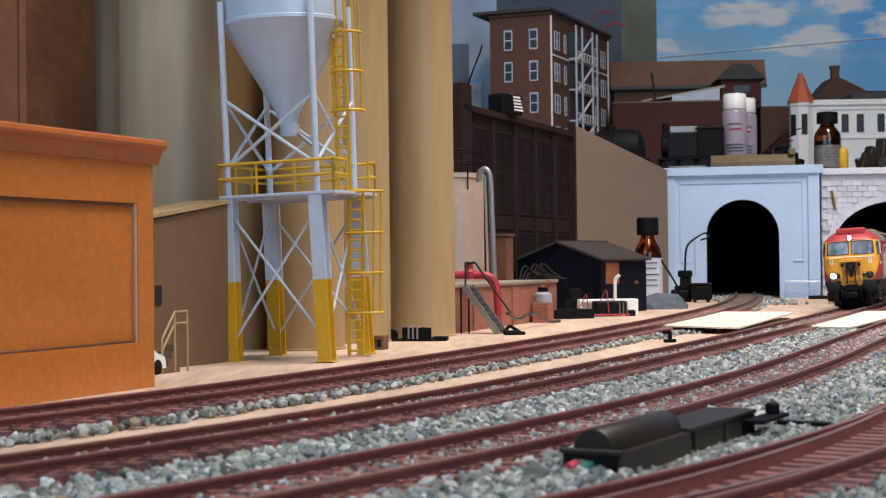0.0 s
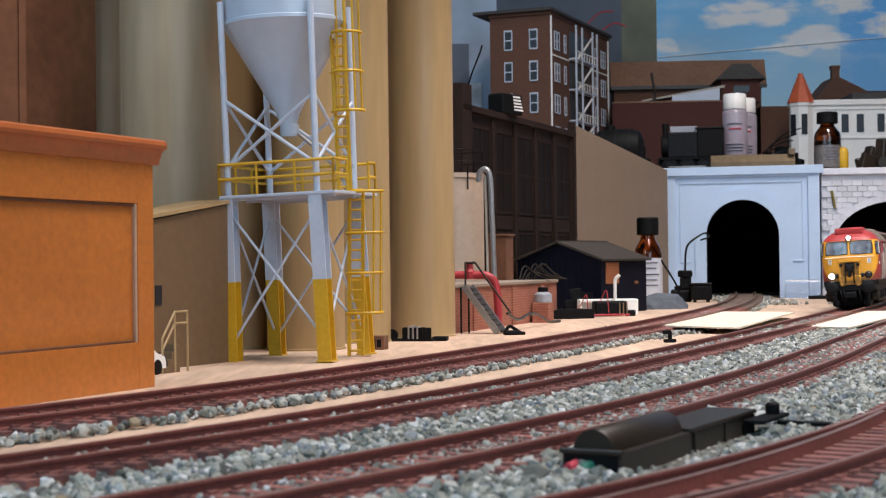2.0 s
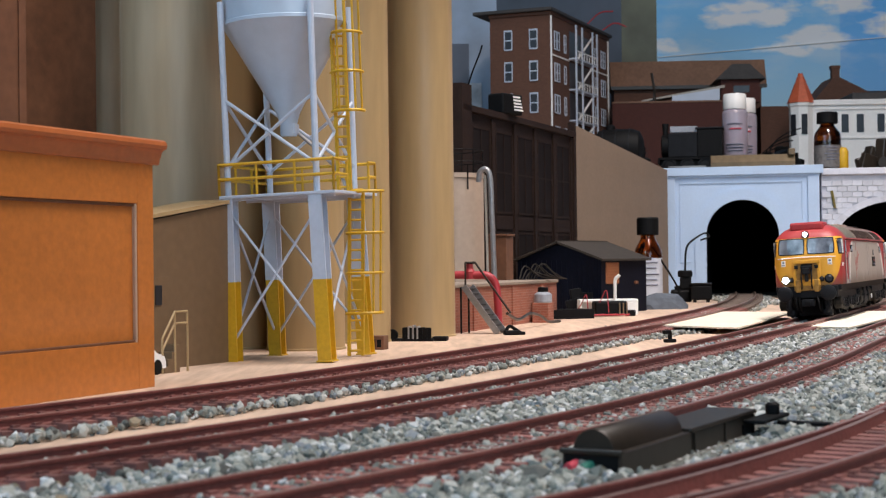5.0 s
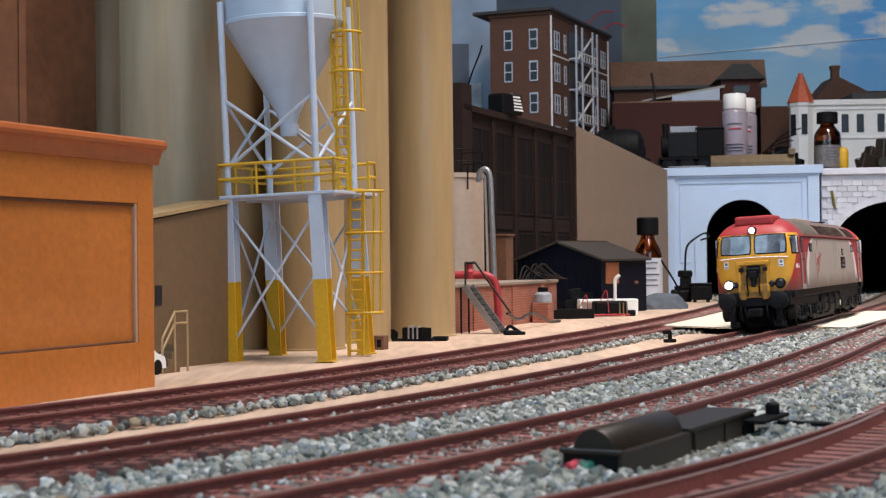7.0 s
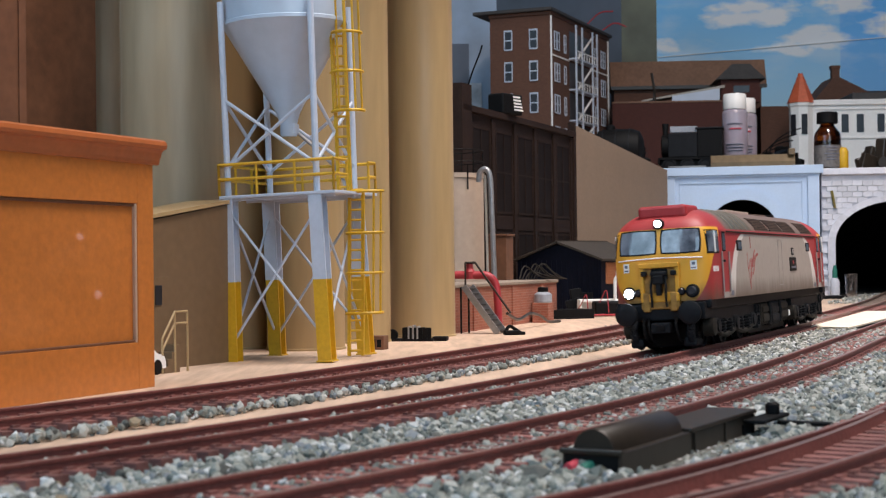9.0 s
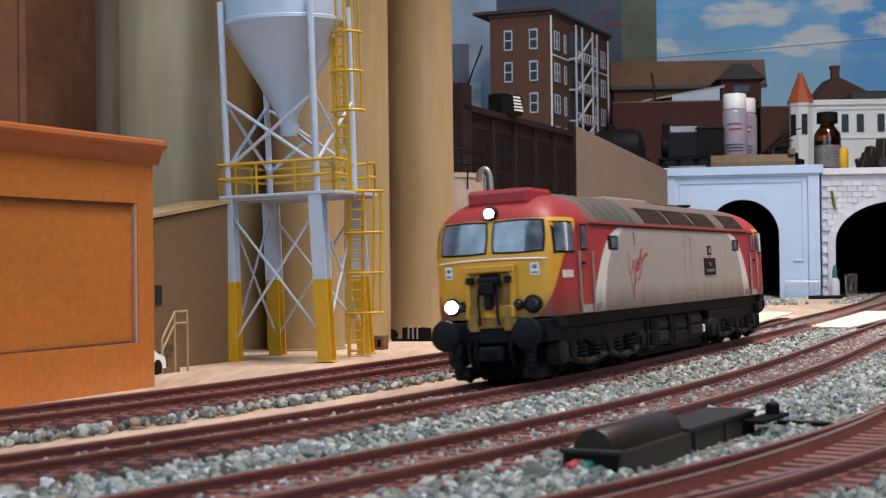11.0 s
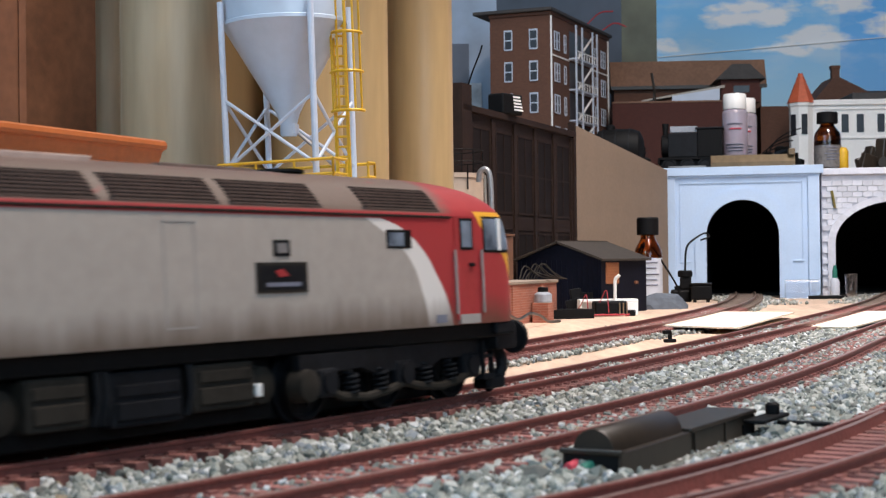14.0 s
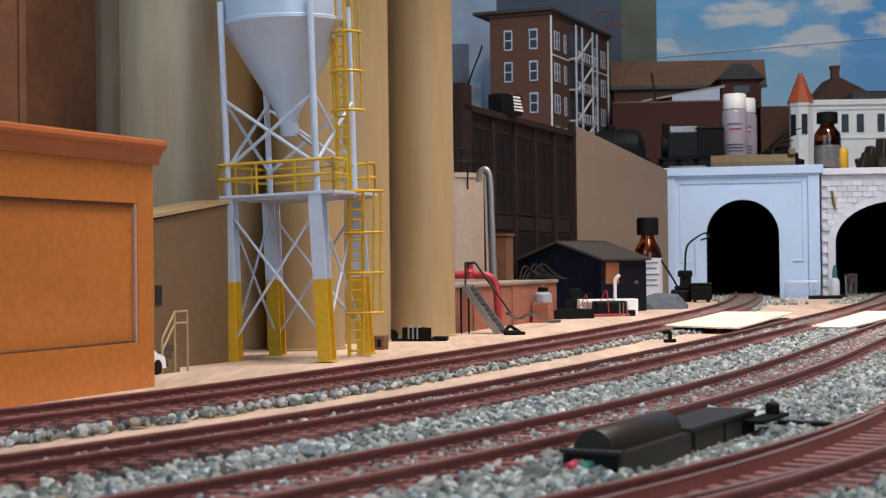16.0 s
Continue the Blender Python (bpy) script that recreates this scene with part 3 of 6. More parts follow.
for k in range(150, 960):
    if k not in nearline:
        continue
    x0, x1 = nearline[k] + 14.0, 0.31 * k + 14
    for px in rng.uniform(x0, x1, rng.poisson(max(0, x1 - x0) * 0.58)) if x1 > x0 else ():
        u, v = (px - 23.8) * 0.483 + (k - 252.5) * 0.875, (px - 23.8) * 0.875 - (k - 252.5) * 0.483
        if -1.0 < u < 84 and -6 < v < 6.5:
            continue
        if -4.0 < u < 84 and 6.5 <= v < 15:
            field.append((px, k, -3.95 + rng.uniform(-0.3, 0.2), rng.uniform(0.7, 1.3)))
            continue
        inside = k in side_at and abs(px - side_at[k]) < 17
        if inside and rng.random() > 0.7:
            continue
        field.append((px, k + rng.uniform(-0.5, 0.5), (-3.7 if inside else -2.9) + rng.uniform(-0.9, 0.5), min(3.8, max(1.3, rng.lognormal(0.56, 0.28))) * (0.7 if inside else 1)))
DUST = bpy.data.materials["ballast_dust"]
tagged(part("ballast_bed", slab([(x + 13 * math.sin(a), y - 13 * math.cos(a)) for x, y, a in centre_line("near", 20.0, 150, 900)] + [(300, 900), (40, 100)], FLOOR + 0.1, -3.9), DUST), "grey dusty bed under the ballast", "ballast", kind="structure")
ballast("ballast", "loose grey, white and tan model ballast stones beside the siding", field)
for nm, pts in (("card", ((111, 760), (143, 725), (217, 925), (178, 950))), ("card", ((178, 735), (193, 712), (243, 819), (286, 922), (262, 931)))):
    cd = part(nm, slab(pts, -2.08, -1.3), CARD)
    tagged(cd, "cream card sheet lying on the tie ends between tracks", "card", "cards between the tracks")


# ---- the locomotive ----
LEVELS = [(17.1, 121.0, 17.7), (19, 121.0, 17.85), (26, 121.0, 17.85), (33.5, 120.9, 17.85), (36, 120.4, 17.8), (39, 119.7, 17.75), (41.2, 119.1, 17.6), (42.4, 118.7, 17.2),
          (43.6, 118.1, 16.5), (45.2, 116.6, 15.3), (46.8, 114.2, 13.8), (48.2, 110.8, 12.0), (49.4, 106.5, 9.7), (50.3, 101.5, 7.2), (50.9, 96.5, 4.6), (51.2, 92, 2.2)]


def plan_at(z):
    """Half length and half width of the body at that height."""
    for a, b in zip(LEVELS, LEVELS[1:]):
        if a[0] <= z <= b[0]:
            k = (z - a[0]) / (b[0] - a[0])
            return a[1] + k * (b[1] - a[1]), a[2] + k * (b[2] - a[2])
    return LEVELS[-1][1:]


def nose(y, z):
    """x of the cab's front face."""
    L, W = plan_at(z)
    return L - 11 + 11 * max(0.0, 1 - (min(abs(y), W) / W) ** 3.5) ** (1 / 3.5)


def body_mesh():
    bm = bmesh.new()
    rings = []
    for z, L, W in LEVELS:
        half = []
        for i in range(13):
            a = math.pi / 2 * i / 12
            half.append((L - 11 + 11 * math.sin(a) ** (2 / 3.5), W * math.cos(a) ** (2 / 3.5)))
        out = [(x, y) for x, y in half] + [(x, -y) for x, y in half[-2::-1]]
        mids = [(x, -W) for x in np.linspace(L - 11, -(L - 11), 14)[1:-1]]
        ring = out + mids + [(-x, -y) for x, y in out] + [(-x, -y) for x, y in mids]
        rings.append([bm.verts.new((x, y, z)) for x, y in ring])
    n = len(rings[0])
    for r, s in zip(rings, rings[1:]):
        for i in range(n):
            bm.faces.new((r[i], r[(i + 1) % n], s[(i + 1) % n], s[i]))
    bm.faces.new(rings[0][::-1])
    bm.faces.new(rings[-1])
    return bm


def face_patch(y0, y1, z0, z1, proud, thick, round_=0.18, y0t=None, y1t=None, end=1):
    """A plate that lies on the cab's front, with rounded corners."""
    bm = bmesh.new()
    nu, nv = 12, 8
    y0t, y1t = y0 if y0t is None else y0t, y1 if y1t is None else y1t
    grid = {}
    for layer, off in ((0, proud), (1, proud - thick)):
        for i in range(nu + 1):
            for j in range(nv + 1):
                u, v = 2 * i / nu - 1, 2 * j / nv - 1
                # squircle map for rounded corners
                uu, vv = u * math.sqrt(1 - round_ * v * v), v * math.sqrt(1 - round_ * u * u)
                z = z0 + (z1 - z0) * (vv + 1) / 2
                k = (vv + 1) / 2
                a, b = y0 + (y0t - y0) * k, y1 + (y1t - y1) * k
                y = a + (b - a) * (uu + 1) / 2
                grid[layer, i, j] = bm.verts.new((end * (nose(y, z) + off), end * y, z))
    for i in range(nu):
        for j in range(nv):
            for layer in (0, 1):
                bm.faces.new([grid[layer, a, b] for a, b in ((i, j), (i + 1, j), (i + 1, j + 1), (i, j + 1))])
    rim = [(i, 0) for i in range(nu)] + [(nu, j) for j in range(nv)] + [(i, nv) for i in range(nu, 0, -1)] + [(0, j) for j in range(nv, 0, -1)]
    for a, b in zip(rim, rim[1:] + rim[:1]):
        bm.faces.new((grid[0, *a], grid[0, *b], grid[1, *b], grid[1, *a]))
    return bm


def side_plate(pts, s, inner, outer):
    """A plate on the flank s (1 or -1) with that outline in (x, z)."""
    bm = slab([(x, z) for x, z in pts], inner, outer)
    bmesh.ops.transform(bm, matrix=Matrix(((1, 0, 0, 0), (0, 0, s, 0), (0, 1, 0, 0), (0, 0, 0, 1))), verts=bm.verts)
    return bm


def flank_patch(x0, x1, z0, z1, proud, thick, end, s, x1t=None):
    """A plate that follows the body's flank round towards the cab's corner."""
    bm = bmesh.new()
    nu, nv = 12, 4
    x1t = x1 if x1t is None else x1t
    grid = {}
    for layer, off in ((0, proud), (1, proud - thick)):
        for i in range(nu + 1):
            for j in range(nv + 1):
                k = j / nv
                z = z0 + (z1 - z0) * k
                x = x0 + (x1 + (x1t - x1) * k - x0) * i / nu
                L, W = plan_at(z)
                y = W * max(0.0, 1 - max(0.0, (x - L + 11) / 11) ** 3.5) ** (1 / 3.5) + off
                grid[layer, i, j] = bm.verts.new((end * x, s * y, z))
    for i in range(nu):
        for j in range(nv):
            for layer in (0, 1):
                bm.faces.new([grid[layer, a, b] for a, b in ((i, j), (i + 1, j), (i + 1, j + 1), (i, j + 1))])
    rim = [(i, 0) for i in range(nu)] + [(nu, j) for j in range(nv)] + [(i, nv) for i in range(nu, 0, -1)] + [(0, j) for j in range(nv, 0, -1)]
    for a, b in zip(rim, rim[1:] + rim[:1]):
        bm.faces.new((grid[0, *a], grid[0, *b], grid[1, *b], grid[1, *a]))
    return bm


def rect(x0, x1, z0, z1):
    return [(x0, z0), (x1, z0), (x1, z1), (x0, z1)]


loco = thing("locomotive", "grey, red and yellow model diesel locomotive with dirty roof", "model locomotive")
body = part("body", body_mesh(), LIVERY, loco, "weathered grey and red body with white sweep", smooth=True)
for end in (1, -1):
    e = end
    part("windscreen_rubber", face_patch(0.55, 15.0, 33.8, 42.8, 0.06, 0.8, 0.1, 0.55, 14.6, e), BLACK, body)
    part("windscreen_rubber", face_patch(-15.0, -0.55, 33.8, 42.8, 0.06, 0.8, 0.1, -14.6, -0.55, e), BLACK, body)
    part("windscreen", face_patch(1.1, 14.4, 34.3, 42.3, 0.16, 0.7, 0.1, 1.1, 14.1, e), CABGLASS, body, "bluish cab windscreen")
    part("windscreen", face_patch(-14.4, -1.1, 34.3, 42.3, 0.16, 0.7, 0.1, -14.1, -1.1, e), CABGLASS, body, "bluish cab windscreen")
    part("cab_handrail", tube([(e * (nose(y, 32.2) + 0.5), e * y, 32.2 + 0.4 * math.cos(y / 9)) for y in np.linspace(-15.2, 15.2, 17)], 0.24), WHITE, body, "white rail under the windscreens")
    # coupling recess with its yellow frame and dark gear
    bm = box(e * 120.2, e * 121.9, -7.2, -5.6, 20.2, 30.6, 0.3)
    box(e * 120.2, e * 121.9, 5.6, 7.2, 20.2, 30.6, 0.3, bm)
    box(e * 120.2, e * 122.2, -7.2, 7.2, 29.2, 31.0, 0.3, bm)
    box(e * 120.2, e * 122.4, -7.0, 7.0, 17.2, 20.4, 0.5, bm)
    part("coupling_frame", bm, LOCOYELLOW, body, "yellow frame round the coupling recess")
    part("coupling_recess", box(e * 120.6, e * 121.15, -5.8, 5.8, 20.2, 29.4), LOCOGRIME, body, "grimy yellow back of the recess")
    # black plate on the recess's back paints in the dark at its top
    part("recess_slot", box(e * 121.0, e * 121.4, -3.0, 3.0, 25.0, 28.9, 0.2), BLACK, body)
    bm = box(e * 119.6, e * 122.0, -6.9, 6.9, 14.6, 17.6, 0.5)
    box(e * 120, e * 122.5, -6.2, -3.6, 13.8, 20.6, 0.5, bm)
    box(e * 120, e * 122.5, 3.6, 6.2, 13.8, 20.6, 0.5, bm)
    part("apron", bm, LOCOGRIME, body, "grimy yellow apron under the recess")
    bm = box(e * 120.8, e * 123.8, -2.9, 2.9, 26.2, 28.0, 0.6)
    box(e * 121, e * 124.4, -1.9, 1.9, 23.4, 26.6, 0.5, bm)
    box(e * 121, e * 124.0, -0.9, 0.9, 19.5, 24.0, 0.3, bm)
    for y in (-3.4, 3.4):
        tube(bend([(e * 122, y * 0.7, 26.5), (e * 123.4, y * 0.8, 22.5), (e * 123.4, y * 0.75, 18), (e * 123, y * 0.8, 15.5)], 5), 0.42, 8, bm)
    box(e * 121, e * 123.0, -6.3, -4.4, 26.4, 28.2, 0.3, bm)
    box(e * 121, e * 123.0, 4.4, 6.3, 26.4, 28.2, 0.3, bm)
    part("coupler", bm, UNDER, body, "dark drop-head coupler")
    # lamps
    lm = Matrix.Translation((e * 119.0, 0, 44.7)) @ Matrix.Rotation(math.pi / 2 * e, 4, "Y")
    part("lamp_rim", lathe([(1.9, -1.5), (1.9, 0.2), (1.6, 0.6)], 20, None, Matrix.Translation((0, 0, 0)) @ lm), UNDER, body)
    part("top_headlamp", lathe([(1.4, -0.5), (1.4, 0.5), (0.9, 1.0)], 20, None, lm), LAMP if e == 1 else DARKGLASS, body, "round lit headlamp" if e == 1 else "")
    for y, r, lit in ((-11.4, 2.35, True), (-8.0, 1.4, False), (11.4, 2.35, False), (7.6, 1.4, False)):
        lm = Matrix.Translation((e * nose(y, 20.6), e * y, 20.6)) @ Matrix.Rotation(math.pi / 2 * e, 4, "Y")
        part("lamp_rim", lathe([(r, -2), (r, 0.7), (r * 0.85, 1.1)], 20, None, lm), UNDER, body)
        part("headlamp", lathe([(r * 0.8, -1), (r * 0.8, 1.0), (r * 0.5, 1.5)], 20, None, lm), LAMP if (lit and e == 1) else DARKGLASS, body, "round lit headlamp" if (lit and e == 1) else "")
    for y in (-12.2, 12.2):
        part("warning_plate", face_patch(y - 1.1, y + 1.1, 28.0, 31.2, 0.1, 0.3, 0.02, end=e), WHITE, body, "small white plate with dark marks")
        part("plate_mark", face_patch(y - 0.6, y + 0.6, 29.6, 30.7, 0.16, 0.3, 0.3, end=e), INKGREY, body)
        part("plate_mark", face_patch(y - 0.8, y + 0.8, 28.4, 28.9, 0.16, 0.3, 0.0, end=e), INKGREY, body)
    # raised pod on the cab roof
    bm = box(e * 95, e * 113.2, -8.8, 8.8, 46.8, 51.4, 1.1)
    if e == 1:
        part("roof_pod", bm, RED, body, "red raised pod on the cab roof")
    else:
        bm.free()
    # buffer beam, buffers, hoses, guard irons
    bm = box(e * 112, e * 121.2, -15.5, 15.5, 10.6, 16.6, 0.5)
    box(e * 110, e * 118, -17.2, 17.2, 14.2, 17.3, 0.6, bm)
    part("buffer_beam", bm, UNDER, loco, "dark grey buffer beam")
    for y in (-11.35, 11.35):
        lm = Matrix.Translation((e * 118, y, 13.2)) @ Matrix.Rotation(math.pi / 2 * e, 4, "Y")
        part("buffer", lathe([(2.6, 0), (2.6, 2.5), (1.6, 2.7), (1.6, 7.0), (3.9, 7.4), (4.15, 7.9), (4.0, 8.6), (3.1, 9.1), (1.5, 9.3)], 28, None, lm), UNDER, loco, smooth=True)
    bm = box(e * 117, e * 124, -3.4, 3.4, 6.2, 10.0, 0.5)
    box(e * 123.6, e * 124.4, -1.7, 1.7, 7.2, 9.0, 0.1, bm)
    part("coupling_socket", bm, UNDER, loco)
    # black plate stands in for the shaded opening of the socket
    part("socket_mouth", box(e * 124.2, e * 124.7, -1.5, 1.5, 7.4, 8.8), BLACK, loco)
    for y in (-9.6, 9.6):
        bm = tube(bend([(e * 119, y, 12), (e * 121.5, y * 1.08, 8), (e * 120.5, y * 1.05, 4), (e * 116, y * 0.98, 1.6)], 6), 1.5, 8)
        box(e * 113, e * 121, y - 2.4, y + 2.4, 1.2, 4.4, 0.9, bm)
        part("guard_iron", bm, UNDER, loco)
    for y in (-6.4, -4.6, 5.2):
        part("brake_hose", tube(bend([(e * 121, y, 11.5), (e * 123.6, y + 0.4, 9), (e * 122.5, y + 1, 4.5), (e * 119, y + 1.6, 3.0)], 5), 0.5, 8), BLACK, loco)
    for s in (1, -1):
        y = 17.75
        # cab side glass, door, handrails, number
        part("window_rubber", flank_patch(104.8, 117.2, 33.4, 41.8, 0.1, 0.5, e, s, 116.2), BLACK, body)
        part("cab_side_window", flank_patch(105.4, 116.5, 34.0, 41.3, 0.18, 0.5, e, s, 115.6), CABGLASS, body, "bluish cab side window")
        part("window_bar", side_plate(rect(*sorted((e * 110.6, e * 111.8)), 33.9, 41.4), s, y, y + 0.45), WHITE, body)
        bm = side_plate(rect(*sorted((e * 92.9, e * 102.0)), 18.2, 41.6), s, y, y + 0.22)
        part("cab_door", bm, RED, body, "red cab door")
        part("door_sill", side_plate(rect(*sorted((e * 93.6, e * 101.6)), 17.3, 19.4), s, y, y + 0.5), BODYGREY, body)
        part("door_window", side_plate(rect(*sorted((e * 95.0, e * 100.2)), 34.0, 41.2), s, y, y + 0.32), BLACK, body)
        part("door_glass", side_plate(rect(*sorted((e * 95.6, e * 99.6)), 34.6, 40.6), s, y, y + 0.4), CABGLASS, body)
        for x in (92.2, 103.0):
            part("door_handrail", rod((e * x, s * (y + 0.75), 19.5), (e * x, s * (y + 0.75), 34), 0.33, 8), BODYGREY, body, "pale grab rail beside the cab door")
        part("door_handle", box(*sorted((e * 98.2, e * 100)), *sorted((s * (y + 0.2), s * (y + 0.9))), 30.2, 31.0, 0.1), UNDER, body)
        for k in range(5 if e == 1 else 0):
            x = 106.6 + 1.7 * k
            part("number_bar", side_plate(rect(*sorted((e * x, e * (x + 1.1))), 26.9, 28.9), s, y, y + 0.14), WHITE, body, "pale bar for a painted number")
        part("side_vent", side_plate(rect(*sorted((e * 67.6, e * 76.4)), 34.3, 38.3), s, y, y + 0.2), BLACK, body, "dark slotted vent with glass")
        part("vent_pane", side_plate(rect(*sorted((e * 68.2, e * 73.6)), 34.8, 37.7), s, y, y + 0.28), CABGLASS, body)
        part("data_panel", side_plate(rect(*sorted((e * 84.6, e * 88.6)), 17.8, 19.6), s, y, y + 0.15), INKGREY, body)
# name plate, square vent, door outline, red script-like mark on the flanks
for s in (1, -1):
    y = 17.8
    q = -1
    part("name_plate", side_plate(rect(-40.9, -26.1, 25.7, 31.6), s, y, y + 0.35), UNDERBROWN, body, "dark framed plate with small red and pale marks")
    part("plate_panel", side_plate(rect(-40.3, -26.7, 26.3, 31.0), s, y, y + 0.42), UNDER, body)
    part("plate_badge", side_plate([(-35.3, 29.0), (-32.5, 28.7), (-31.3, 29.9), (-33.5, 30.3)], s, y, y + 0.5), RED, body)
    part("plate_bar", side_plate(rect(-38.7, -28.7, 26.9, 27.7), s, y, y + 0.48), INKGREY, body)
    part("square_vent", side_plate(rect(-36.1, -31.4, 32.7, 35.9), s, y, y + 0.3), UNDER, body)
    part("square_pane", side_plate(rect(-35.1, -32.2, 33.4, 35.3), s, y, y + 0.4), STEEL, body)
    for a in ((-10.2, -2.4, 39.0, 39.3), (-10.2, -2.4, 19.9, 20.2), (-10.3, -10.05, 20, 39.3), (-2.55, -2.3, 20, 39.3)):
        part("hatch_line", side_plate(rect(*a), s, y - 0.1, y + 0.12), BODYGREY, body)
    bm = bmesh.new()
    for line, w in (([(58.4, 33.5), (58.0, 29), (57.4, 27), (55.6, 22), (54.6, 19.6)], 0.7), ([(54.6, 19.6), (54.0, 24.6), (51.8, 28.6)], 0.8), ([(52.0, 39.6), (51.6, 35.5)], 0.7),
                    ([(56.0, 27.4), (53.4, 31.0), (52.6, 27.0), (50.4, 31.4), (49.2, 28.2), (46.6, 32.6), (45.4, 29.8)], 0.9), ([(50.8, 28.0), (48.2, 31.4), (44.6, 34.6)], 1.1),
                    ([(49.6, 25.2), (47.0, 27.6), (45.8, 30.4)], 1.0), ([(44.8, 31.0), (42.0, 32.6), (39.0, 33.0)], 1.1), ([(53.6, 23.4), (51.6, 26.0)], 0.9)):
        fine = bend([(x, 0, z) for x, z in line], 5)
        for a, b in zip(fine, fine[1:]):
            d = (b - a).normalized()
            o = Vector((-d.z, 0, d.x)) * w * 0.5
            quad = [(p.x, p.z) for p in (a - o - d * 0.1, b - o + d * 0.1, b + o + d * 0.1, a + o - d * 0.1)]
            merge(bm, side_plate(quad, s, y - 0.1, y + 0.09))
    part("red_emblem", bm, EMBLEM, body, "faded red brush-stroke emblem")
    # long roof grilles along the cantrail
    for x0, x1 in ((-88.5, -61), (-47.5, -20.5), (-18, 9), (11.5, 38)):
        bm = bmesh.new()
        for k in range(7):
            z = 42.7 + k * 0.72
            w1 = plan_at(z)[1]
            merge(bm, box(x0 + 0.6, x1 - 0.6, *sorted((s * (w1 - 0.5), s * (w1 + 0.28))), z, z + 0.34))
        part("roof_grille", bm, GRILLE, body, "brown louvred roof grille")
        back = bmesh.new()
        for k in range(7):
            z = 42.6 + k * 0.72
            w1 = plan_at(z + 0.36)[1]
            merge(back, box(x0 + 0.4, x1 - 0.4, *sorted((s * (w1 - 0.9), s * (w1 + 0.08))), z, z + 0.73))
        part("grille_backing", back, BLACK, body)
        for xa in (x0, x1 - 0.6):
            part("grille_frame", box(xa, xa + 0.6, *sorted((s * 12.6, s * 17.2)), 42.5, 43.0), ROOFGREY, body)
    for x in (48, 56, 64, 72, 80):
        pts = [(x, s * (plan_at(z)[1] + 0.1), z) for z in np.linspace(42.2, 50.6, 8)]
        part("roof_rib", tube(pts, 0.3, 6), ROOFTAN_RIB, body)
    part("rain_strip", box(-92, 92, *sorted((s * 17.3, s * 18.1)), 41.1, 41.6, 0.1), UNDERBROWN, body)
part("roof_panel", box(4, 46, -7.6, 7.6, 49.6, 51.3, 0.3), ROOFPINK, body, "pale dusty panel on the roof")
part("exhaust_panel", box(-40, -14, -6, 6, 50.2, 51.2, 0.3), GRILLE, body)
lm = Matrix.Translation((-52, 0, 51.0))
part("roof_fan", lathe([(7, 0), (7, 0.6), (5.8, 0.7), (2, 0.7)], 28, None, lm), UNDER, body)

# underframe between the bogies; a black fill is added for the dark underneath
part("centre_sill", box(-36, 36, -11.5, 11.5, 1.4, 13.6, 0.5), BLACK, loco)
part("solebar", box(-112, 112, -15.6, 15.6, 13.6, 17.4, 0.4), BLACK, loco)
for s in (1, -1):
    for x0, x1, z0, mat in ((14, 27, 4.4, UNDERBROWN), (-8, 9, 3.6, UNDER), (-27, -11, 4.6, UNDERBROWN)):
        bm = box(x0, x1, *sorted((s * 4, s * 15.4)), z0, 13.2, 0.5)
        box(x0 + 1, x1 - 1, *sorted((s * 15, s * 16.1)), z0 + 1.2, z0 + 4.4, 0.3, bm)
        box(x0 + 1, x1 - 1, *sorted((s * 15, s * 16.0)), z0 + 5.2, z0 + 7.4, 0.3, bm)
        part("equipment_box", bm, mat, loco, "grimy equipment box under the frame")
    for x in (10.5, -9.5, 12.4):
        part("air_pipe", tube([(x, s * 15.6, 13.5), (x, s * 16.0, 9), (x + 0.6, s * 15.4, 4.5)], 0.7, 8), UNDER, loco)
    part("gauge_glass", box(-28.2, -26.6, *sorted((s * 15.4, s * 16.4)), 6.2, 8.8, 0.3), WHITE, loco, "small white gauge")
    for x in (31, -31):
        lm = Matrix.Translation((x, s * 11, 8.2)) @ Matrix.Rotation(math.pi / 2, 4, "X")
        part("air_tank", lathe([(1.5, -3.6), (3.6, -2.8), (3.8, 0), (3.6, 2.8), (1.5, 3.6)], 20, None, lm), UNDERBROWN, loco, smooth=True)


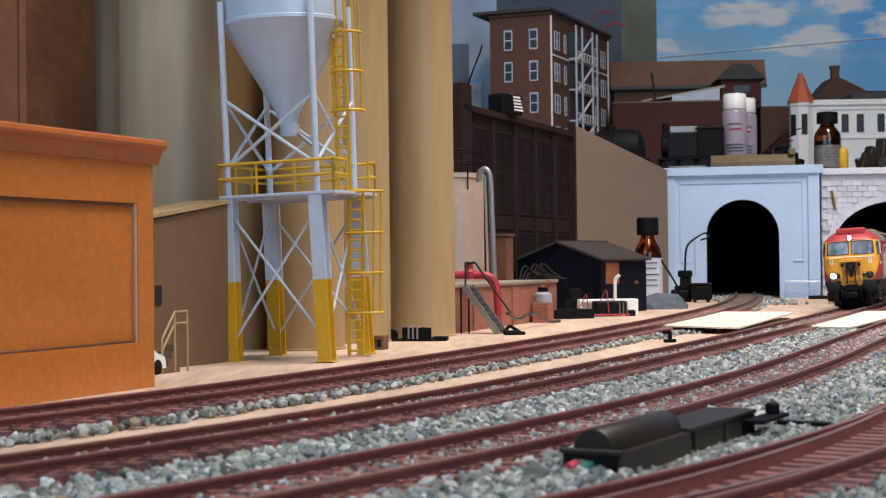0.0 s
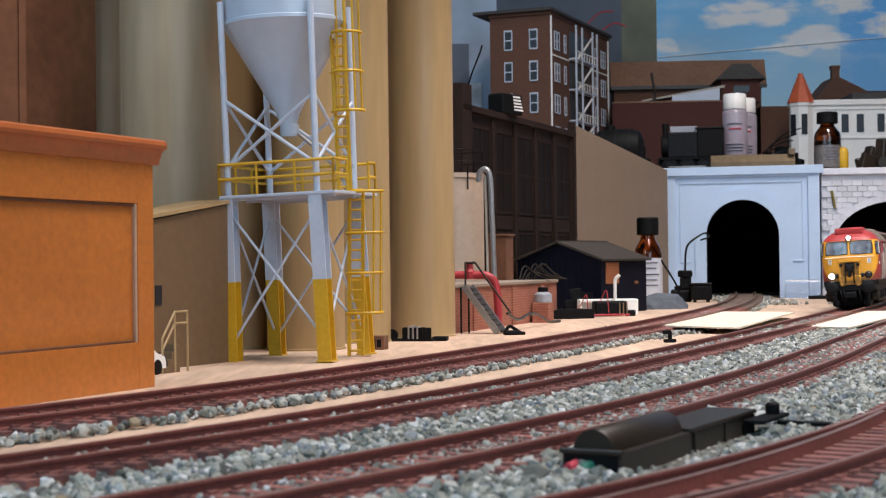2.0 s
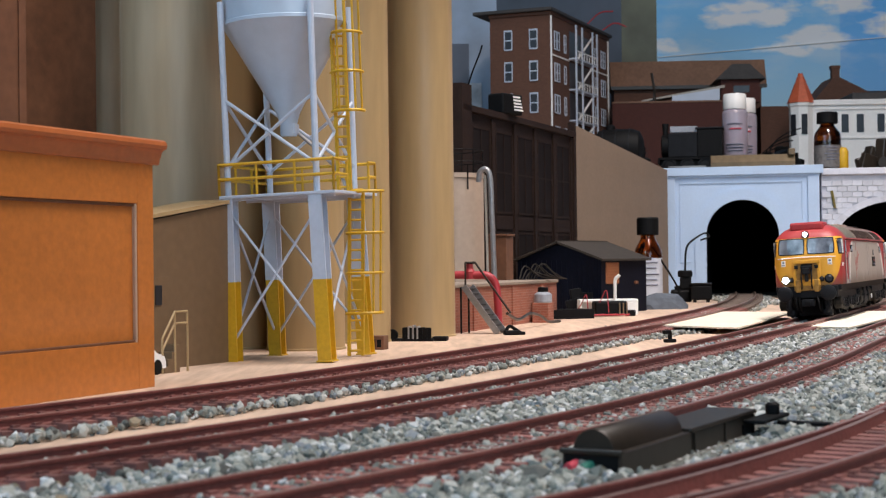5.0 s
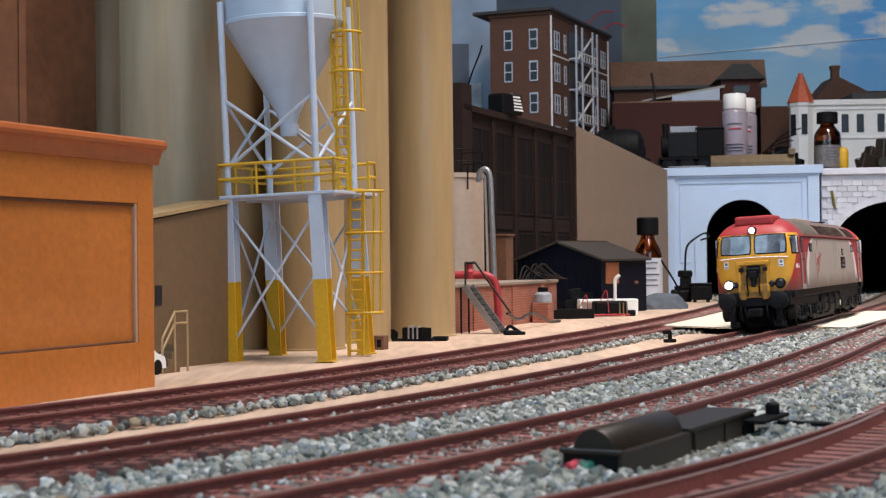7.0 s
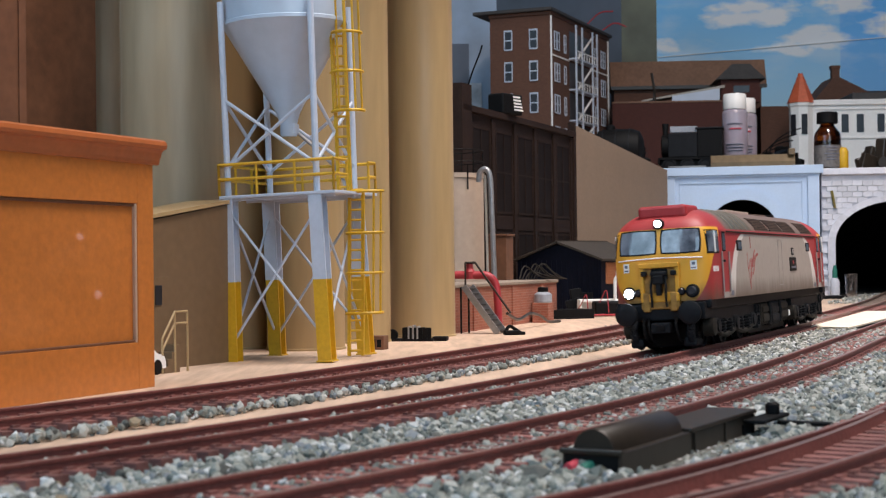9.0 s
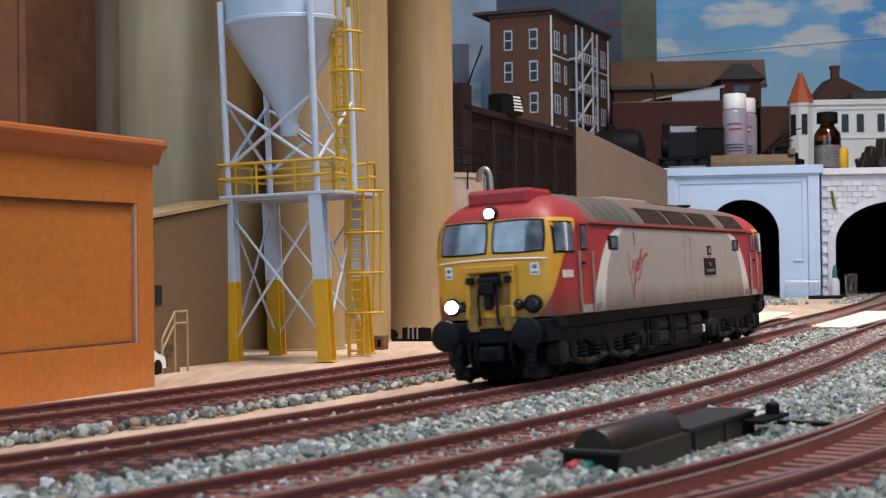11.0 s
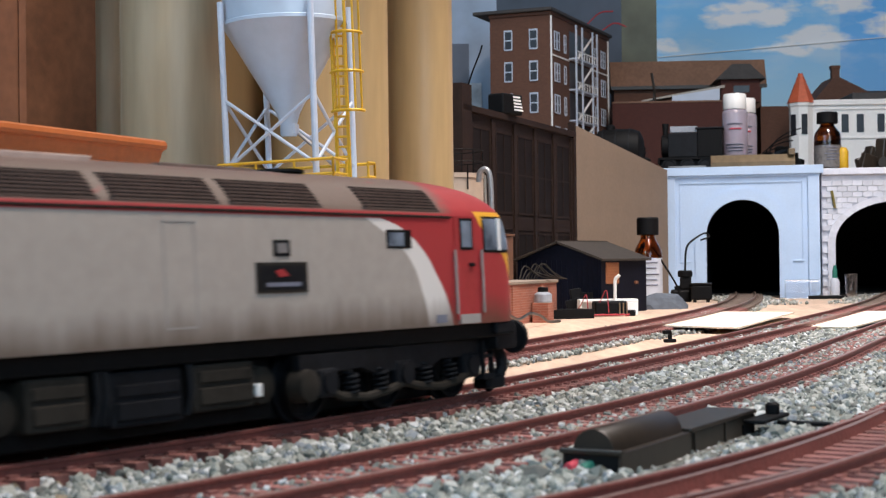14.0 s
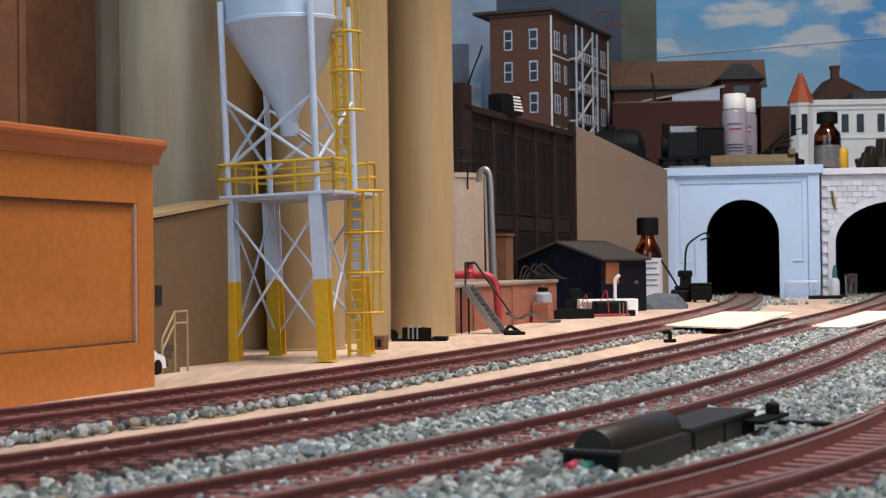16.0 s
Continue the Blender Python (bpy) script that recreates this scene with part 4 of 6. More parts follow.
def make_bogie(x):
    bg = new("bogie")
    bg.parent = loco
    bg["label"] = "grimy six-wheel bogie"
    sets = []
    for s in (1, -1):
        bm = slab([(-38, 10.6), (-38, 13.4), (38, 13.4), (38, 10.6), (33, 8.2), (26, 9.6), (16, 9.8), (12, 8.4), (-12, 8.4), (-16, 9.8), (-26, 9.6), (-33, 8.2)], -1.0, 1.0, None,
                  Matrix.Translation((0, s * 14.2, 0)) @ Matrix(((1, 0, 0, 0), (0, 0, -1, 0), (0, 1, 0, 0), (0, 0, 0, 1))))
        part("side_frame", bm, UNDER, bg)
        pts = [(-30, 6.6), (-24, 4.4), (-15, 3.6), (-6, 4.4), (0, 5.6), (6, 4.4), (15, 3.6), (24, 4.4), (30, 6.6)]
        part("equaliser_bar", tube([(px, s * 15.0, pz) for px, pz in pts], 0.95, 8), UNDERBROWN, bg, "dusty equaliser bar")
        for ax_ in (-29, 0, 29):
            lm = Matrix.Translation((ax_, s * 14.6, 7.5)) @ Matrix.Rotation(math.pi / 2, 4, "X")
            bm = box(ax_ - 3.4, ax_ + 3.4, *sorted((s * 13.4, s * 15.8)), 4.6, 10.4, 0.7)
            lathe([(2.3, -1.9), (2.3, 1.9), (1.5, 2.2)], 18, bm, lm)
            part("axle_box", bm, UNDER, bg)
        for sx in (-20, -9, 9, 20):
            coil = [(sx + 1.5 * math.cos(t), s * 14.8 + 1.5 * math.sin(t), 4.8 + t * 0.17) for t in np.linspace(0, 26, 66)]
            part("coil_spring", tube(coil, 0.36, 6), UNDER, bg)
        bm = box(-38.6, -33.5, *sorted((s * 13.4, s * 16.4)), 3.8, 5.0, 0.2)
        box(-38.6, -33.5, *sorted((s * 13.4, s * 16.2)), 8.8, 9.6, 0.2, bm)
        for sx in (-38.4, -34.1):
            box(sx - 0.4, sx + 0.4, *sorted((s * 15.2, s * 16.2)), 3.8, 13.2, 0, bm)
        part("step", bm, UNDER, bg)
        lm = Matrix.Translation((36.2, s * 14.4, 7.4)) @ Matrix.Rotation(math.pi / 2, 4, "X")
        part("brake_cylinder", lathe([(1.6, -2.4), (3.2, -2.0), (3.4, 1.6), (1.8, 2.4)], 18, None, lm), UNDERBROWN, bg, smooth=True)
        for sx in (-14.5, 14.5):
            part("brake_shoe", box(sx - 1.2, sx + 1.2, *sorted((s * 7.0, s * 10.0)), 3.0, 10.5, 0.4), UNDER, bg)
    part("cross_member", box(-34, 34, -12.6, 12.6, 8.5, 12.6, 0.4), BLACK, bg)
    # black block added between the wheels so no light shows under the bogie
    part("motor_case", box(-38, 38, -6.5, 6.5, 0.9, 9.5, 0.6), BLACK, bg)
    for ax_ in (-29, 0, 29):
        ws = new("wheelset")
        ws.parent = bg
        lm = Matrix.Rotation(math.pi / 2, 4, "X")
        bm = lathe([(1.5, -9.5), (1.5, 9.5)], 16, None, lm)
        for s in (1, -1):
            prof = [(2.0, 6.8), (6.4, 7.0), (8.3, 7.15), (8.3, 7.8), (7.5, 8.0), (7.4, 10.0), (6.6, 10.1), (6.2, 9.4), (2.2, 9.2), (2.0, 9.9)]
            lathe([(r, -s * h) for r, h in prof], 32, bm, lm)
        for k in range(5):
            a = 2 * math.pi * k / 5
            for s in (1, -1):
                lathe([(0.8, 9.0), (0.8, 9.75)], 8, bm, Matrix.Translation((4.2 * math.cos(a), 0, 4.2 * math.sin(a))) @ lm if s < 0 else Matrix.Translation((4.2 * math.cos(a), 0, 4.2 * math.sin(a))) @ Matrix.Rotation(-math.pi / 2, 4, "X"))
        me_ob = part("wheelset_tmp", bm, UNDER)
        ws_mesh = me_ob.data
        bpy.data.objects.remove(me_ob)
        bpy.data.objects.remove(ws)
        ws = new("wheelset", ws_mesh)
        ws.parent = bg
        sets.append((ws, ax_))
    return bg, x, sets


bogies = [make_bogie(74), make_bogie(-74)]
# run of the locomotive's middle along the main track: seconds, millimetres from the line's near end
RUN = [(0, 1249.5), (1.5, 1249.5), (2, 1242.5), (2.5, 1228.5), (3, 1205.5), (3.5, 1176.5), (4, 1141.5), (5.2, 1054.5), (6.5, 961), (7, 925.5), (7.5, 890.5), (8, 853.5), (8.5, 814), (9, 773), (9.5, 735.5), (10.2, 683.5),
       (10.8, 638.5), (11.3, 599.5), (11.5, 583.5), (12, 538.5), (12.5, 491), (13, 445), (13.5, 402.8), (14, 359), (14.5, 313.8), (15, 264), (15.5, 219.5), (16, 175)]


# ---- buildings along the far track ----
def orange_building():
    b = thing("orange_building", "orange wooden model building with recessed panel and cornice", "model building", -88.6, 457, 0, 66.6)
    w = box(-150, 0, 1.4, 22, FLOOR, 65.2)
    part("wall", w, ORANGE, b)
    # front frame round the recessed panel
    part("corner_board", box(-8.2, 0, 0, 1.5, FLOOR, 65.2, 0.12), ORANGE, b)
    part("bottom_board", box(-150, -8.2, 0.02, 1.5, FLOOR, 9.0, 0.12), ORANGE, b)
    part("top_board", box(-150, -8.2, 0.02, 1.5, 50.8, 65.2, 0.12), ORANGE, b)
    part("left_board", box(-150, -96, 0.03, 1.5, 9.0, 50.8, 0.12), ORANGE, b)
    part("panel_bead", box(-9.2, -8.2, 0.2, 1.5, 9.0, 50.8, 0.25), PALEBEAD, b, "pale bead beside the panel")
    # the dark top bead paints in the shadow line under the recess's edge
    part("panel_bead", box(-96, -9.2, 0.5, 1.5, 49.9, 50.8, 0.2), BROWNWOOD, b)
    part("panel_bead", box(-96, -9.2, 0.5, 1.5, 9.0, 9.8, 0.2), BROWNWOOD, b)
    prof = [(0.0, 62.8), (-0.7, 63.0), (-0.9, 64.2), (-1.5, 65.6), (-1.7, 66.4), (-2.2, 67.2), (-3.4, 67.6), (-3.8, 68.6), (-3.4, 69.8), (-2.4, 70.4), (24, 70.4), (24, 65.0)]
    own = slab(prof, -150, 2.4)
    bmesh.ops.transform(own, matrix=Matrix(((0, 0, 1, 0), (1, 0, 0, 0), (0, 1, 0, 0), (0, 0, 0, 1))), verts=own.verts)
    part("cornice", own, CORNICE, b, "red-brown moulded cornice")


def silo(x, y, r, seam, paint=SILO, label="tall tan cylindrical model grain silo"):
    s = thing("silo", label, "silo", x, y, 0, seam, group="row of silos")
    prof = [(r + 0.5, FLOOR), (r + 0.5, FLOOR + 0.8), (r, FLOOR + 1.0)] + [(r, z) for z in (40, 120, 238)] + [(r + 0.4, 238.5), (r + 0.4, 241)]
    part("shell", lathe(prof, 96), paint, s, smooth=True)
    part("seam", box(r - 0.4, r + 0.25, -0.4, 0.4, FLOOR + 1, 240, 0.1), paint, s)


orange_building()
for x, y, r, a in ((-92.2, 670, 18.8, 100), (-60, 650, 17, 100), (-42, 705, 17, 100), (-10.5, 752, 16.3, 100)):
    silo(x, y, r, a)
# the two left silos have a duller, greyer tone than the others
for x, y, r, a in ((-146.7, 660, 20, -60), (-110, 610, 20.8, 200)):
    silo(x, y, r, a, SILOGREY, "tall olive-grey cylindrical model grain silo")
bh = thing("brown_building", "tall reddish-brown wooden model building end", "model building", -141, 505, 0, 62.6)
part("wall", box(-60, 0, 0, 30, FLOOR, 150, 0.3), BROWNWOOD, bh)
part("corner_board", box(-3, 0.3, -0.5, 0.1, FLOOR, 150, 0.1), BROWNWOOD, bh)
part("rear_wing", box(46, 114, 66, 110, FLOOR, 200, 0.3), BROWNWOOD, bh)
# low loading annex at the silo's foot
ax = thing("loading_annex", "low tan annex with sloped roof edge beside the silo", "model annex", -99, 545, 0, 62.6)
XZ = Matrix(((1, 0, 0, 0), (0, 0, 1, 0), (0, 1, 0, 0), (0, 0, 0, 1)))
part("wall", slab([(-24, FLOOR), (30, FLOOR), (30, 55), (-24, 47)], -4, 16, None, XZ), ANNEX, ax)
part("roof_slab", slab([(-25, 47.6), (31, 55.6), (31, 57), (-25, 49)], -5, 16, None, XZ), SILO, ax)
part("door_frame", box(-17, -8, -4.7, -3.9, FLOOR, 28, 0.1), ANNEX, ax)
part("door_pane", box(-15.8, -12.2, -5.0, -4.6, 18, 25, 0.05), DARKGLASS, ax)
st = thing("stair_rail", "small tan stair with thin handrails", "stair", -97, 522, 0, 62.6)
for k in range(4):
    part("step", box(-9 + k * 2.2, -6.8 + k * 2.2, -6, 0, FLOOR, FLOOR + 2.4 * (k + 1), 0.1), ANNEX, st)
part("handrail", tube([(-10, -6, 3), (-3, -6, 12), (4, -6, 12)], 0.4, 6), SILO, st)
part("handrail", tube([(-10, -6, 7), (-3, -6, 16), (4, -6, 16)], 0.4, 6), SILO, st)
for x, z in ((-10, 7), (-3, 16), (4, 16)):
    part("post", rod((x, -6, FLOOR), (x, -6, z), 0.4, 6), SILO, st)
# a white toy car, half hidden
vc = thing("model_car", "small white model car parked by the annex", "model car", -105.5, 500, FLOOR, 70)
own = slab([(-15, 1.5), (-15, 5), (-13, 6.4), (-9, 7.2), (-5.5, 10.6), (5, 10.8), (9.5, 7.2), (14, 6.4), (15, 4), (15, 1.5)], -5.6, 5.6, None, Matrix(((1, 0, 0, 0), (0, 0, -1, 0), (0, 1, 0, 0), (0, 0, 0, 1))))
bmesh.ops.bevel(own, geom=own.edges[:], offset=0.5, segments=2, affect="EDGES")
part("car_body", own, WHITE, vc)
part("car_window", box(-6, 6, -5.75, 5.75, 7.4, 9.8, 0.4), DARKGLASS, vc)
for x in (-9, 9):
    for y in (-5, 5):
        part("wheel", lathe([(2.4, -0.9), (2.6, -0.6), (2.6, 0.6), (2.4, 0.9)], 18, None, Matrix.Translation((x, y, 2.6)) @ Matrix.Rotation(math.pi / 2, 4, "X")), BLACK, vc)


# ---- hopper tower ----
def hopper_tower():
    t = thing("hopper_tower", "pale grey hopper on braced legs with yellow ladders", "hopper tower", -56.6, 583.4, FLOOR)
    t.matrix_basis = t.matrix_basis @ pose(0, 0, 0, 0, -1.65, 0) @ pose(0, 0, 0, 0, 0, -19.05)
    H = 63.0
    lo, hi = 19.4, 18.5
    corners = ((-1, -1), (-1, 1), (1, -1), (1, 1))
    for sx, sy in corners:
        for z0, z1, mat, nm in ((0, 31, YELLOW, "leg_foot"), (31, H, PALEGREY, "leg")):
            bm = bmesh.new()
            k0, k1 = lo + (hi - lo) * z0 / H, lo + (hi - lo) * z1 / H
            d0, d1 = 1.0 * (1 - z0 / H), 1.0 * (1 - z1 / H)
            for (ax0, ax1, ay0, ay1) in ((-2.7, 2.7, -2.7, -2.0), (-2.7, 2.7, 2.0, 2.7), (-0.4, 0.4, -2.0, 2.0)):
                own = box(ax0, ax1, ay0, ay1, 0, 1)
                for v in own.verts:
                    k = k0 if v.co.z < 0.5 else k1
                    v.co.x, v.co.y, v.co.z = sx * k + (d0 if v.co.z < 0.5 else d1) + v.co.x, sy * k + v.co.y, z0 if v.co.z < 0.5 else z1
                merge(bm, own)
            part(nm, bm, mat, t, "yellow-painted lower leg" if mat is YELLOW else "")
        part("column", rod((sx * hi, sy * hi, H), (sx * (hi + 0.3), sy * (hi + 0.3), H + 75.5), 1.25, 12), PALEGREY, t)
        part("base_plate", box(sx * lo - 2.2, sx * lo + 4.2, sy * lo - 3.2, sy * lo + 3.2, 0, 0.6, 0.1), YELLOW, t)
    for a, b in (((-1, -1), (1, -1)), ((-1, 1), (1, 1)), ((-1, -1), (-1, 1)), ((1, -1), (1, 1))):
        for p, q in ((a, b), (b, a)):
            part("cross_brace", rod((p[0] * 18.6, p[1] * 18.6, H - 5), (q[0] * 19.3 + 0.9, q[1] * 19.3, 8), 0.55, 8), PALEGREY, t)
            part("cross_brace", rod((p[0] * 18.9, p[1] * 18.9, H + 38), (q[0] * 18.4, q[1] * 18.4, H + 11.5), 0.7, 8), PALEGREY, t)
    part("platform", box(-21, 27, -21.5, 21.5, H - 0.2, H + 1.0, 0.2), PALEGREY, t, "thin grey deck plate")
    for y in (-19, 0, 19):
        part("deck_beam", box(-20, 26, y - 0.6, y + 0.6, H - 1.2, H - 0.2), PALEGREY, t)
    # hopper
    part("hopper", lathe([(3.0, 87), (3.4, 88.0), (3.4, 92), (4.6, 96), (23.8, 129.4), (24.5, 130.0), (24.5, 131.2), (24.1, 131.6), (24.1, 178), (3, 190)], 64, None, Matrix.Translation((-0.6, 0, 0))), HOPPER, t, "smooth grey conical hopper", smooth=True)
    bm = box(-1.5, 3.0, -2.0, 2.0, 87.5, 91.8, 0.4)
    part("discharge_valve", bm, PALEGREY, t)
    part("outlet_pipe", tube(bend([(3, 1, 88), (9, 3, 82), (16, 8, 73), (18, 14, 64)], 5), 0.7, 8), STEEL, t)
    # railings
    R = H + 1.0
    ring = [(-21, -21), (26.5, -21), (26.5, -8)]
    ring2 = [(-21, -21), (-21, 21), (26.5, 21), (26.5, 14)]
    for line in (ring, ring2):
        for z in (R + 6.2, R + 11.8):
            for a, b in zip(line, line[1:]):
                part("rail", rod((*a, z), (*b, z), 0.62, 8), YELLOW, t, "yellow railing")
        for a, b in zip(line, line[1:]):
            n = max(1, round(math.dist(a, b) / 15))
            for k in range(n + 1):
                x, y = a[0] + (b[0] - a[0]) * k / n, a[1] + (b[1] - a[1]) * k / n
                part("post", rod((x, y, R), (x, y, R + 12.2), 0.55, 8), YELLOW, t)

    def ladder(x, y, z0, z1, w, hoops, ang, low, lean=0.0):
        d = Vector((math.cos(ang), math.sin(ang), 0))
        o = Vector((-d.y, d.x, 0))
        c = Vector((x, y, 0))

        def up(z):
            return Vector((lean * (z - z1), 0, z))
        for s in (-1, 1):
            part("ladder_rail", bar(c + d * s * w + up(z0), c + d * s * w + up(z1), 1.15, 1.15), YELLOW, t, "yellow ladder")
        k = z0 + 2.0
        while k < z1:
            part("rung", rod(c - d * w + up(k), c + d * w + up(k), 0.52, 6), YELLOW, t)
            k += 3.9
        mid, wide = (3.4, 7.0) if low else (2.6, 6.2)
        for z in hoops:
            arc = [c + d * (mid + wide * math.cos(a)) + o * -(7.0 if not low else 5.6) * math.sin(a) + up(z) for a in np.linspace(0, math.pi, 12)]
            part("cage_hoop", tube(arc, 0.65, 6), YELLOW, t)
        if hoops:
            for a in (0.5, 1.05, 1.57, 2.1, 2.65):
                p = c + d * (mid + wide * math.cos(a)) + o * -(7.0 if not low else 5.6) * math.sin(a)
                if low and a not in (0.5, 1.05):
                    continue
                part("cage_bar", bar(p + up(min(hoops)), p + up(max(hoops) + (14 if not low else 0)), 0.7, 0.7), YELLOW, t)

    ladder(21.6, 1.0, R, R + 110, 2.3, [R + 31.2, R + 46.3, R + 61.4, R + 76.5], 0.35, False)
    ladder(25.0, 4.5, 0.5, H + 2, 2.6, [17, 32.5, 48, H + 1], 0.35, True, 0.045)


hopper_tower()


# ---- small loose things by the silos ----
def heap(name, label, cat, x, y, z, rz, pieces, mat):
    h = thing(name, label, cat, x, y, z, rz)
    for nm, bm, m2 in pieces:
        part(nm, bm, m2 or mat, h)
    return h


bm = box(-11, 9, -5, 5, 0, 1.2, 0.3)
pc = [("tray", merge(bm, box(-6, 8, -4.5, -4.0, 1, 6.5, 0.2)), None)]
pc += [("fin", box(-5.4 + 2.1 * k, -4.6 + 2.1 * k, -4.8, 1.5, 1.0, 7.6 - 0.5 * abs(k - 2), 0.15), STEEL if k in (1, 2, 3) else None) for k in range(6)]
pc += [("wheel", lathe([(2.6, -1), (2.9, 0), (2.6, 1)], 18, None, Matrix.Translation((-11, -3, 2.9)) @ Matrix.Rotation(math.pi / 2, 4, "X")), None), ("cable", tube(bend([(-11, -3, 1), (-16, -2, 1), (-18, 2, 0.8)], 5), 0.8), None), ("lug", box(8, 15, -3, 3, 0, 2.2, 0.5), None)]
heap("black_wagon_part", "black finned model wagon bogie lying loose on plywood", "wagon part", -13, 706, FLOOR, -10, pc, BLACK)
pc = [("crate", box(-4.5, 4.5, -3, 3, 0, 6, 0.3), BROWNWOOD)] + [("slot", box(-3.8 + 2.6 * k, -1.9 + 2.6 * k, -3.2, -2.9, 1.2, 4.4), BLACK) for k in range(3)]
heap("small_crate", "small dark slotted crate on the plywood", "crate", -29, 640, FLOOR, -18, pc, BLACKBROWN)
pc = [("block", box(-4, 4, -2, 2, 0, 2.4, 0.6), None), ("hook", tube(bend([(-3, 0, 2), (-1, 0, 4.4), (2, 1, 3), (5, 1, 1)], 5), 0.9), None), ("pin", box(3, 7, -1, 1, 0, 1.6, 0.3), None)]
heap("loose_coupling", "loose black model coupling lying on plywood", "coupling", 34, 752, FLOOR, 10, pc, BLACK)
pc = [("base", box(-2.6, 2.6, -1.6, 1.6, 0, 1.6, 0.4), None), ("stem", box(-0.8, 0.8, -0.8, 0.8, 1, 4.6, 0.3), None), ("arm", box(-3.4, 0.5, -1, 1, 3.8, 5.6, 0.5), None)]
heap("loose_coupling", "loose black model coupling lying between tracks", "coupling", 101, 668, FLOOR, 20, pc, BLACK)

# ---- brick loading dock with tank, stairs and red pipe ----
dock = thing("brick_dock", "low orange brick loading dock with pale concrete edge", "loading dock", 7, 778, 0, 69.5)
part("brick_wall", box(-8, 186, 0, 60, FLOOR, 18.4), BRICK, dock)
part("coping", box(-8, 187, -1, 60, 18.4, 20.2, 0.3), COPING, dock)
for x in (24, 92, 150):
    part("pilaster", box(x, x + 5, -0.9, 0.1, FLOOR, 17.6), BRICK, dock)
tank = thing("storage_tank", "dusty pinkish storage tank with railed top", "storage tank", 6, 905, 20.2)
part("shell", lathe([(19, 0), (19, 62), (19.6, 62.2), (19.6, 65), (17, 65.2)], 64), TANKPINK, tank, smooth=True)
for z in (72, 79):
    part("guard_rail", tube([(19 * math.cos(a), 19 * math.sin(a), z) for a in np.linspace(0, 6.283, 40)], 0.35, 6), BLACK, tank)
for k in range(6):
    a = k * 1.047 + 0.2
    part("rail_post", rod((19 * math.cos(a), 19 * math.sin(a), 65), (19 * math.cos(a), 19 * math.sin(a), 79.5), 0.35, 6), BLACK, tank)
part("hook_bracket", bar((9.2, -17.2, 70), (9.2, -17.2, 55), 0.9, 0.9), BLACK, tank)
pp = thing("vent_pipe", "grey bent steel pipe beside the tank", "pipe", 0, 0, 0)
part("pipe", tube(bend([(21.4, 880, 79), (22.2, 879.5, 84.5), (25, 878, 86.6), (27.6, 877, 84), (28.5, 876.5, 76), (28.9, 876, 60), (29.5, 876, 40), (30, 876, 20.2)], 8), 1.6, 14), STEEL, pp, smooth=True)
# thin pale tube added for the light edge of the tank, not piping
part("pipe", tube(bend([(25.2, 880, 83), (25.6, 879, 65), (25.9, 878, 45), (26.2, 877, 20.2)], 5), 0.8, 10), CONCRETE, pp, smooth=True)
cb = thing("brown_cabinet", "small reddish-brown cabinet standing on the dock", "cabinet", 37, 955, 20.2, 69)
part("cabinet_body", box(-7, 7, -6, 6, 0, 28, 0.4), BROWNWOOD, cb)
part("cabinet_top", box(-8, 8, -7, 7, 28, 29.4, 0.3), BROWNWOOD, cb)
rp = thing("red_pipe", "bright red bent pipe with a valve wheel", "pipe", 0, 0, 0)
part("pipe", tube(bend([(-2, 790, 25), (9, 788, 25.2), (17, 787, 25), (23.5, 786, 24.5), (27.5, 786, 20), (28.5, 785, 10), (29, 785, -4.5)], 7), 2.1, 14), REDRUBBER, rp, smooth=True)
part("valve_body", lathe([(2.6, 23), (2.8, 27), (1.8, 28.5), (1.8, 31)], 18, None, Matrix.Translation((14, 787.5, 0))), REDRUBBER, rp)
part("valve_wheel", lathe([(2.6, 31), (2.8, 31.6), (2.6, 32.2)], 18, None, Matrix.Translation((14, 787.5, 0))), BLACK, rp)
stairs = thing("dock_stairs", "dark grey metal stairs leaning against the dock", "stairs", 0, 0, 0)
p0, p1 = Vector((12.5, 774, 19.5)), Vector((29.5, 768, FLOOR + 0.3))
along = (p1 - p0).normalized()
across = Vector((0.55, 0.83, 0)) * 3.6
for s in (-1, 1):
    part("stringer", bar(p0 + across * s, p1 + across * s, 0.9, 3.2), STEEL, stairs)
for k in range(9):
    c = p0 + (p1 - p0) * ((k + 0.5) / 9)
    own = box(-1.3, 1.3, -3.6, 3.6, -0.3, 0.3)
    part("tread", merge(None, own, Matrix.Translation(c) @ Matrix.Rotation(math.atan2(across.y, across.x) - math.pi / 2, 4, "Z")), ROOFGREY, stairs)
part("handrail", tube([p0 + across + Vector((-3, 0, 0)), p0 + across + Vector((-3, 0, 12)), p0 + across + Vector((2, 0, 12.4)), p1 + across + Vector((3.2, 2, 10)), ], 0.55, 8), BLACKBROWN, stairs)
part("post", rod((13, 774, FLOOR), (13, 774, 19), 0.5, 6), BLACK, stairs)
part("post", rod((9, 772, FLOOR), (9, 772, 19), 0.5, 6), BLACK, stairs)
hs = thing("hose", "limp brown hose trailing over the plywood", "hose")
part("hose", tube(bend([(33, 775, 5), (40, 800, 1), (48, 830, 3), (55, 850, 1), (62, 880, -3.6), (70, 900, -4.2)], 6), 0.8, 8), BLACKBROWN, hs)
wires = thing("wire_bundle", "tangled grey wire offcuts on the dock", "wire")
